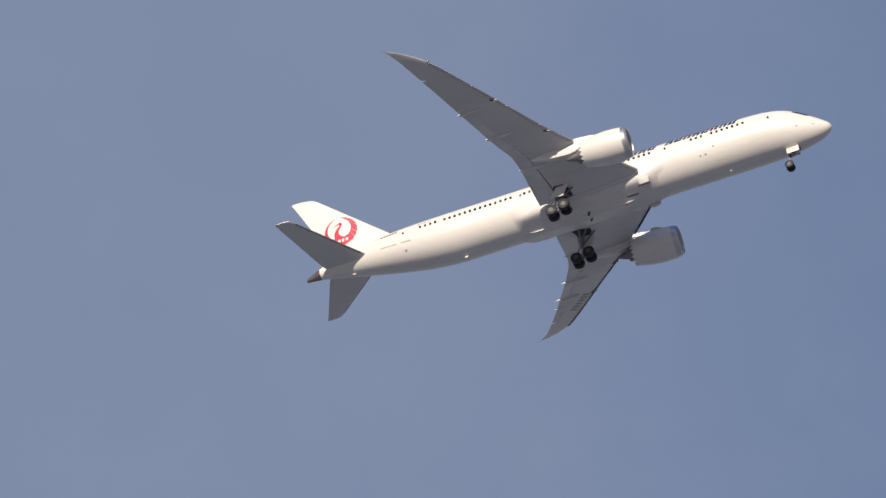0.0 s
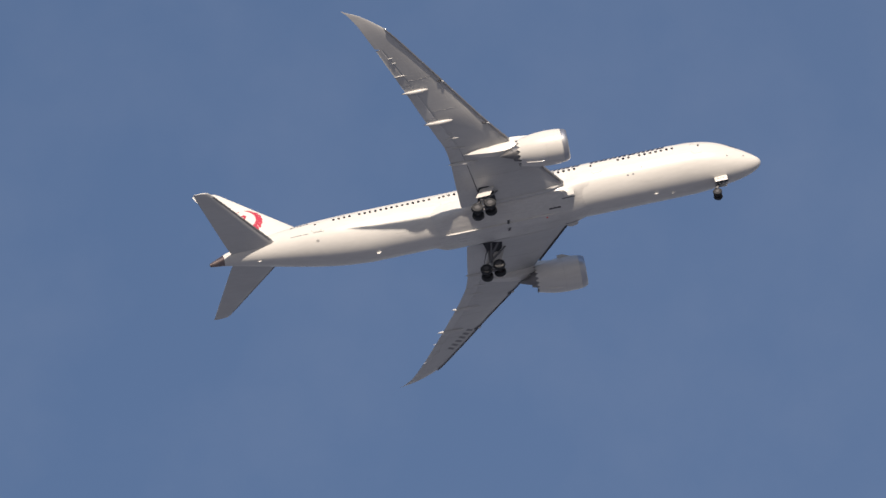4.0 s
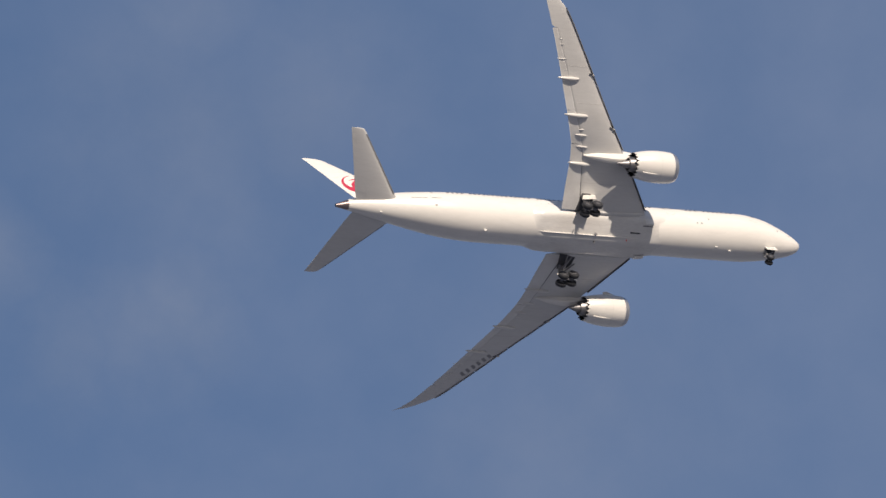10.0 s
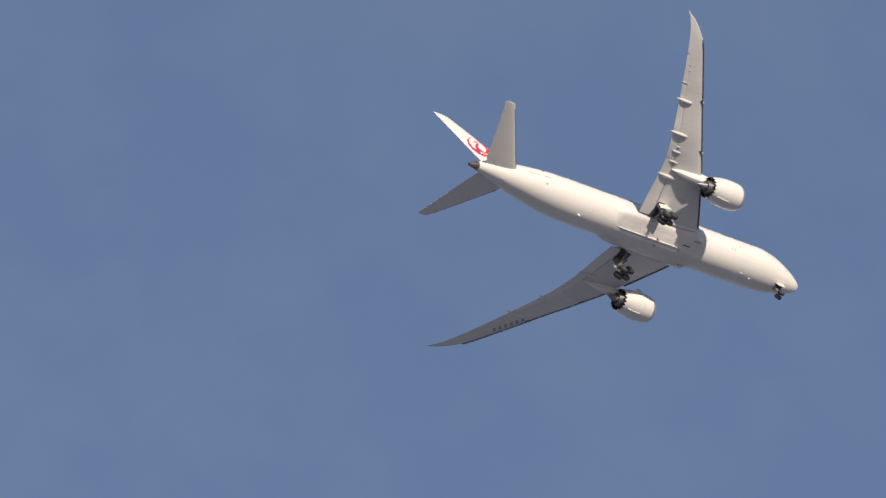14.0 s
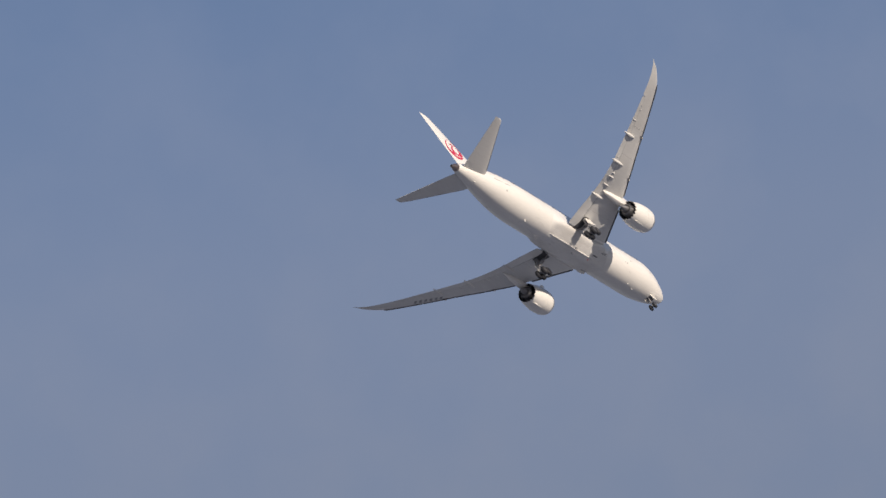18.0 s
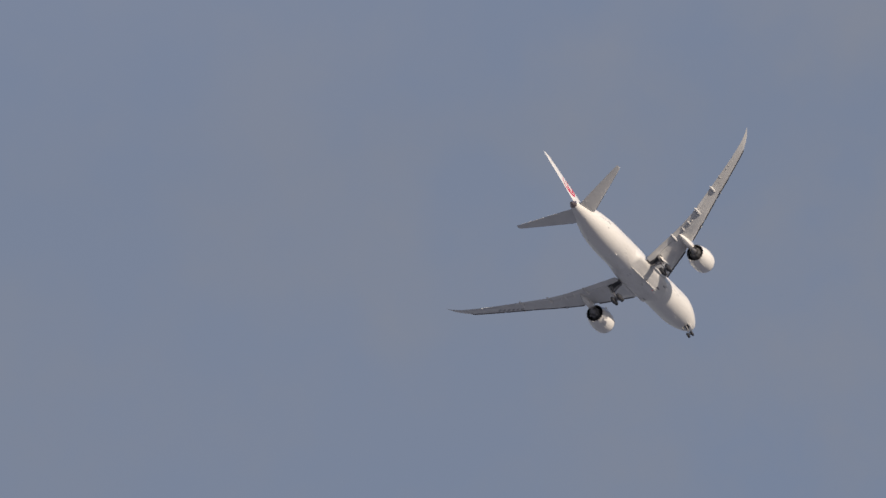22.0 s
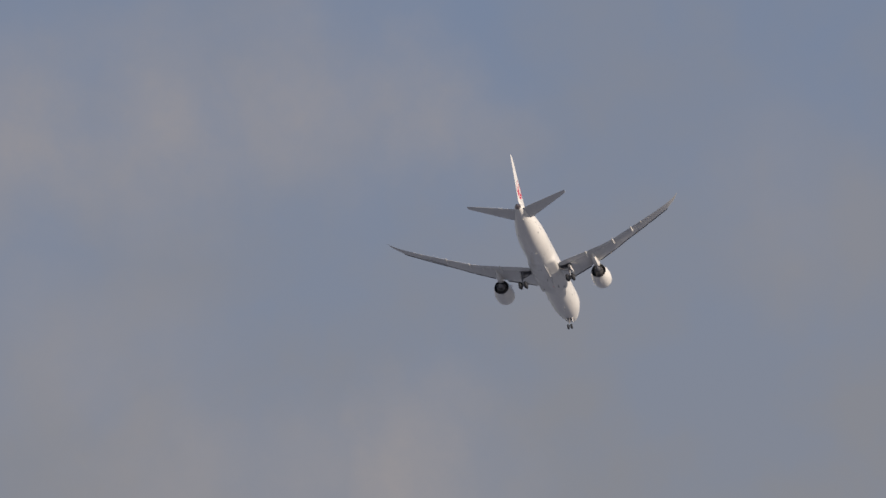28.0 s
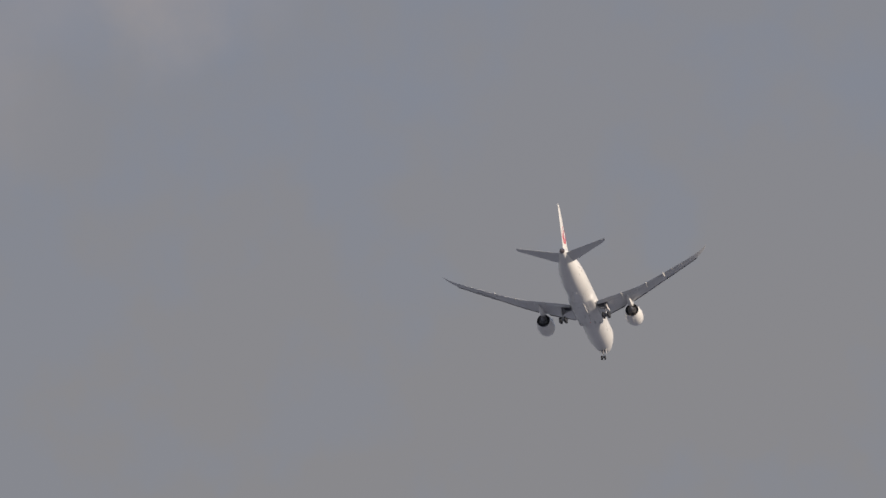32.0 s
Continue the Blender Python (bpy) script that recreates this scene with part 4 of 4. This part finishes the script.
    # cowl seams
    for s, r in ((2.45, 1.957), (0.67, 1.85)):
        part("cowl_seam", revolve(((s, r - 0.05), (s, r + 0.006), (s + 0.035, r + 0.006), (s + 0.035, r - 0.05)), base, ENG_AXIS, 56, closed_profile=True), FAINTER, nac, smooth=False)
    rings = []
    for k in range(9):
        q = 2.75 + 2.15 * k / 8
        r = float(np.interp(q, (2.3, 3.2, 4.0, 4.6, 5.12), (1.957, 1.916, 1.82, 1.70, 1.58)))
        h = 0.11 * ease(k / 3.0) + 0.005
        rings.append([base + ENG_AXIS * q + Vector((0, (r - 0.04) * math.sin(radians(c)), -(r - 0.04) * math.cos(radians(c)))) * ((r + o) / (r - 0.04)) for c, o in ((-3.2, -0.04), (-2.4, h), (2.4, h), (3.2, -0.04))])
    part("hinge_beam", loft(rings), WHITE, nac, "white latch fairing under the cowl", smooth=False)


# ---------------------------------------------------------------- landing gear
def tyre_mesh(c, r, w):
    h = w / 2
    return revolve(((-h, r * 0.44), (-h * 1.02, r * 0.75), (-h * 0.92, r * 0.90), (-h * 0.6, r * 0.985), (0, r), (h * 0.6, r * 0.985), (h * 0.92, r * 0.90), (h * 1.02, r * 0.75), (h, r * 0.44)),
                   c, (0, 1, 0), 28, closed_profile=True)


def rim_mesh(c, r, w):
    h = w / 2
    return revolve(((-h * 0.95, r * 0.46), (-h * 0.75, r * 0.40), (-h * 0.55, r * 0.28), (-h * 0.8, r * 0.18), (-h * 0.8, 0.01), (h * 0.8, 0.01), (h * 0.8, r * 0.18), (h * 0.55, r * 0.28), (h * 0.75, r * 0.40), (h * 0.95, r * 0.46)),
                   c, (0, 1, 0), 24)


for side in (-1, 1):
    Y, Z = side * 4.9, -4.5
    bm = rod((-31.2, side * 4.75, -1.3), (-31.38, Y, -3.2), 0.24)
    gear = part("main_landing_gear", bm, GEAR_LEG, airliner, "lowered four-wheel main landing gear")
    part("piston", rod((-31.38, Y, -3.1), (-31.42, Y, Z), 0.16), CHROME, gear)
    tilt = 0.20
    part("bogie_beam", rod((-30.55, Y, Z + tilt), (-32.27, Y, Z - tilt), 0.16), GEAR_LEG, gear)
    for dx in (0.76, -0.76):
        zc = Z + tilt * dx / 0.86
        part("axle", rod((-31.41 + dx, Y - 0.62, zc), (-31.41 + dx, Y + 0.62, zc), 0.09), GEAR_LEG, gear)
        for dy in (-0.56, 0.56):
            cc = (-31.41 + dx, Y + dy, zc)
            part("tyre", tyre_mesh(cc, 0.68, 0.52), RUBBER, gear)
            part("wheel_hub", rim_mesh(cc, 0.68, 0.52), RIM, gear)
    part("drag_brace", rod((-29.3, side * 4.4, -1.5), (-31.25, Y - side * 0.15, -3.0), 0.10), GEAR_LEG, gear)
    part("side_brace", rod((-31.0, side * 2.9, -2.1), (-31.3, Y - side * 0.1, -3.0), 0.11), GEAR_LEG, gear)
    part("torque_link", rod((-31.75, Y, -3.2), (-32.0, Y, -3.75), 0.07), GEAR_LEG, gear)
    part("torque_link", rod((-32.0, Y, -3.75), (-31.6, Y, -4.3), 0.07), GEAR_LEG, gear)
    part("hydraulic_line", rod((-31.0, Y + side * 0.2, -1.7), (-31.1, Y + side * 0.22, -4.0), 0.035, 8), GEAR_LEG, gear)
    part("retract_actuator", rod((-30.2, side * 3.4, -1.75), (-31.15, Y - side * 0.2, -2.3), 0.13), GEAR_LEG, gear)
    part("brake_rod", rod((-30.75, Y - side * 0.3, Z + 0.42), (-32.0, Y - side * 0.3, Z + 0.12), 0.05, 8), GEAR_LEG, gear)
    part("brake_rod", rod((-30.75, Y + side * 0.3, Z + 0.42), (-32.0, Y + side * 0.3, Z + 0.12), 0.05, 8), GEAR_LEG, gear)
    part("tilt_actuator", rod((-31.2, Y, -3.45), (-30.75, Y, Z + 0.12), 0.07, 10), CHROME, gear)
    # strut door, hanging outboard of the leg
    c4 = ((-31.0, side * 5.0, -0.95), (-29.55, side * 5.15, -1.25), (-30.45, side * 5.7, -3.25), (-32.05, side * 5.3, -2.9))
    bm = bmesh.new()
    lo = [bm.verts.new(p) for p in c4]
    hi = [bm.verts.new((p[0], p[1] - side * 0.07, p[2])) for p in c4]
    bm.faces.new(lo)
    bm.faces.new(hi)
    for i in range(4):
        j = (i + 1) % 4
        bm.faces.new((lo[i], lo[j], hi[j], hi[i]))
    bmesh.ops.bevel(bm, geom=list(bm.edges), offset=0.025, segments=1, affect="EDGES")
    part("gear_door", bm, WHITE, gear, "white strut door", smooth=False)

gear = part("nose_landing_gear", rod((-5.0, 0, -2.5), (-5.3, 0, -4.1), 0.15), GEAR_LEG, airliner, "lowered twin-wheel nose landing gear")
part("piston", rod((-5.29, 0, -4.0), (-5.38, 0, -4.85), 0.10), CHROME, gear)
part("axle", rod((-5.38, -0.5, -4.85), (-5.38, 0.5, -4.85), 0.07), GEAR_LEG, gear)
part("drag_brace", rod((-3.9, 0, -2.7), (-5.2, 0, -3.8), 0.08), GEAR_LEG, gear)
part("torque_link", rod((-5.6, 0, -4.05), (-5.75, 0, -4.4), 0.05), GEAR_LEG, gear)
for side in (-1, 1):
    cc = (-5.38, side * 0.36, -4.85)
    part("tyre", tyre_mesh(cc, 0.51, 0.38), RUBBER, gear)
    part("wheel_hub", rim_mesh(cc, 0.51, 0.38), RIM, gear)
    door = part("gear_door", block((-4.62, side * 0.62, -3.10 if side < 0 else -2.98), (1.45 if side < 0 else 1.2, 0.06, 0.98 if side < 0 else 0.5), pose(0, 0, 0, side * 8, 0, 0).to_3x3(), 0.03), WHITE, gear, "white nose-gear door", smooth=False)
    for k in range(3 if side < 0 else 0):
        part("number_bar", block((-4.35 - 0.3 * k, side * 0.675, -3.1), (0.10, 0.02, 0.16), pose(0, 0, 0, side * 8, 0, 0).to_3x3()), WORN_INK, gear, smooth=False)
part("landing_light", block((-5.05, 0, -3.5), (0.12, 0.5, 0.2), bevel=0.04), GLASS, gear)
# closed dark plate; the bay's shade is only its colour
part("gear_bay_shade", block((-4.7, 0, -2.79), (1.8, 0.66, 0.2)), BAY, gear, "dark plate painted as the shade of the nose-gear bay", smooth=False)


def motions():
    """The flight: level at about a thousand metres, in a gentle left turn away from the camera."""
    walk(airliner, [
        (0, pose(-31.50, 1024.49, 956.09, 7.08, -6.19, -12.96)),
        (0.5, pose(2.99, 1020.91, 954.26, 6.78, -6.43, -13.38)),
        (1, pose(37.68, 1016.40, 952.84, 6.22, -6.64, -13.79)),
        (1.5, pose(72.86, 1010.80, 952.00, 5.38, -6.82, -14.18)),
        (2, pose(108.79, 1003.99, 952.00, 4.33, -6.96, -14.51)),
        (2.5, pose(145.71, 995.93, 953.05, 3.15, -7.07, -14.84)),
        (3, pose(183.54, 986.99, 955.08, 1.88, -7.12, -15.16)),
        (3.5, pose(222.18, 977.53, 957.85, 0.47, -7.19, -15.40)),
        (4, pose(261.48, 967.88, 961.07, -1.06, -7.27, -15.56)),
        (4.5, pose(301.28, 958.28, 964.52, -2.66, -7.35, -15.63)),
        (5, pose(341.23, 948.82, 968.08, -4.32, -7.51, -15.55)),
        (5.5, pose(380.95, 939.39, 971.53, -5.98, -7.71, -15.28)),
        (6, pose(420.10, 930.06, 974.77, -7.63, -7.82, -14.82)),
        (6.5, pose(458.47, 920.77, 977.80, -9.38, -7.94, -14.35)),
        (7, pose(496.44, 911.87, 980.68, -11.11, -8.00, -13.70)),
        (7.5, pose(534.39, 903.43, 983.35, -12.82, -8.01, -13.00)),
        (8, pose(572.63, 895.60, 985.72, -14.43, -8.06, -12.25)),
        (8.5, pose(611.54, 888.71, 987.96, -15.83, -8.17, -11.36)),
        (9, pose(651.02, 882.78, 989.91, -17.01, -8.28, -10.39)),
        (9.5, pose(690.83, 877.65, 991.37, -17.93, -8.38, -9.43)),
        (10, pose(730.84, 873.35, 992.28, -18.61, -8.49, -8.47)),
        (10.5, pose(770.92, 869.95, 992.70, -19.09, -8.54, -7.45)),
        (11, pose(810.95, 867.26, 992.97, -19.40, -8.59, -6.47)),
        (11.5, pose(850.67, 865.01, 993.37, -19.56, -8.53, -5.48)),
        (12, pose(889.74, 862.79, 994.11, -19.59, -8.39, -4.49)),
        (12.5, pose(928.19, 860.51, 995.56, -19.56, -8.22, -3.54)),
        (13, pose(966.59, 858.33, 997.58, -19.43, -8.07, -2.52)),
        (13.5, pose(1005.47, 856.23, 999.74, -19.27, -8.00, -1.54)),
        (14, pose(1045.25, 854.20, 1001.40, -19.14, -7.88, -0.50)),
        (14.5, pose(1086.30, 852.38, 1002.33, -19.09, -7.75, 0.46)),
        (15, pose(1128.31, 851.22, 1002.75, -19.00, -7.65, 1.29)),
        (15.5, pose(1170.59, 851.14, 1002.70, -18.90, -7.54, 2.09)),
        (16, pose(1212.28, 852.35, 1002.08, -18.84, -7.42, 2.86)),
        (16.5, pose(1252.70, 855.00, 1000.86, -18.79, -7.29, 3.64)),
        (17, pose(1292.06, 858.99, 999.40, -18.69, -7.18, 4.43)),
        (17.5, pose(1330.56, 864.02, 997.92, -18.57, -7.02, 5.26)),
        (18, pose(1368.30, 869.71, 996.59, -18.56, -6.76, 6.14)),
        (18.5, pose(1405.57, 875.83, 995.69, -18.60, -6.49, 7.08)),
        (19, pose(1442.83, 882.28, 995.30, -18.64, -6.28, 8.08)),
        (19.5, pose(1480.45, 888.82, 995.25, -18.58, -6.07, 9.06)),
        (20, pose(1518.66, 895.26, 995.34, -18.40, -5.89, 10.04)),
        (20.5, pose(1557.55, 901.45, 995.45, -18.14, -5.72, 11.02)),
        (21, pose(1596.85, 907.70, 995.83, -17.71, -5.65, 11.92)),
        (21.5, pose(1636.15, 914.44, 996.66, -17.15, -5.57, 12.78)),
        (22, pose(1675.18, 922.14, 998.25, -16.44, -5.43, 13.56)),
        (22.5, pose(1713.68, 931.11, 1000.76, -15.59, -5.27, 14.22)),
        (23, pose(1751.56, 941.27, 1003.85, -14.64, -5.01, 14.77)),
        (23.5, pose(1788.69, 952.40, 1007.06, -13.57, -4.67, 15.27)),
        (24, pose(1825.14, 964.36, 1010.04, -12.47, -4.32, 15.73)),
        (24.5, pose(1860.97, 976.93, 1012.46, -11.30, -3.97, 16.17)),
        (25, pose(1896.08, 989.72, 1014.04, -10.09, -3.65, 16.54)),
        (25.5, pose(1930.51, 1002.30, 1014.58, -8.84, -3.37, 16.88)),
        (26, pose(1964.37, 1014.34, 1013.93, -7.58, -3.13, 17.13)),
        (26.5, pose(1997.94, 1025.67, 1012.11, -6.38, -2.90, 17.33)),
        (27, pose(2031.31, 1036.30, 1009.46, -5.26, -2.68, 17.47)),
        (27.5, pose(2064.59, 1046.34, 1006.40, -4.22, -2.45, 17.55)),
        (28, pose(2098.39, 1056.14, 1003.62, -3.30, -2.22, 17.54)),
        (28.5, pose(2132.95, 1065.92, 1001.51, -2.53, -1.98, 17.54)),
        (29, pose(2167.94, 1075.61, 999.87, -1.92, -1.71, 17.55)),
        (29.5, pose(2203.24, 1085.24, 998.49, -1.47, -1.41, 17.54)),
        (30, pose(2238.82, 1094.90, 997.28, -1.10, -1.11, 17.54)),
        (30.5, pose(2274.65, 1104.68, 996.16, -0.83, -0.85, 17.54)),
        (31, pose(2310.80, 1114.61, 995.10, -0.68, -0.63, 17.53)),
        (31.5, pose(2347.30, 1124.74, 994.11, -0.56, -0.43, 17.51)),
        (32, pose(2384.10, 1135.04, 993.16, -0.52, -0.28, 17.46))])


motions()
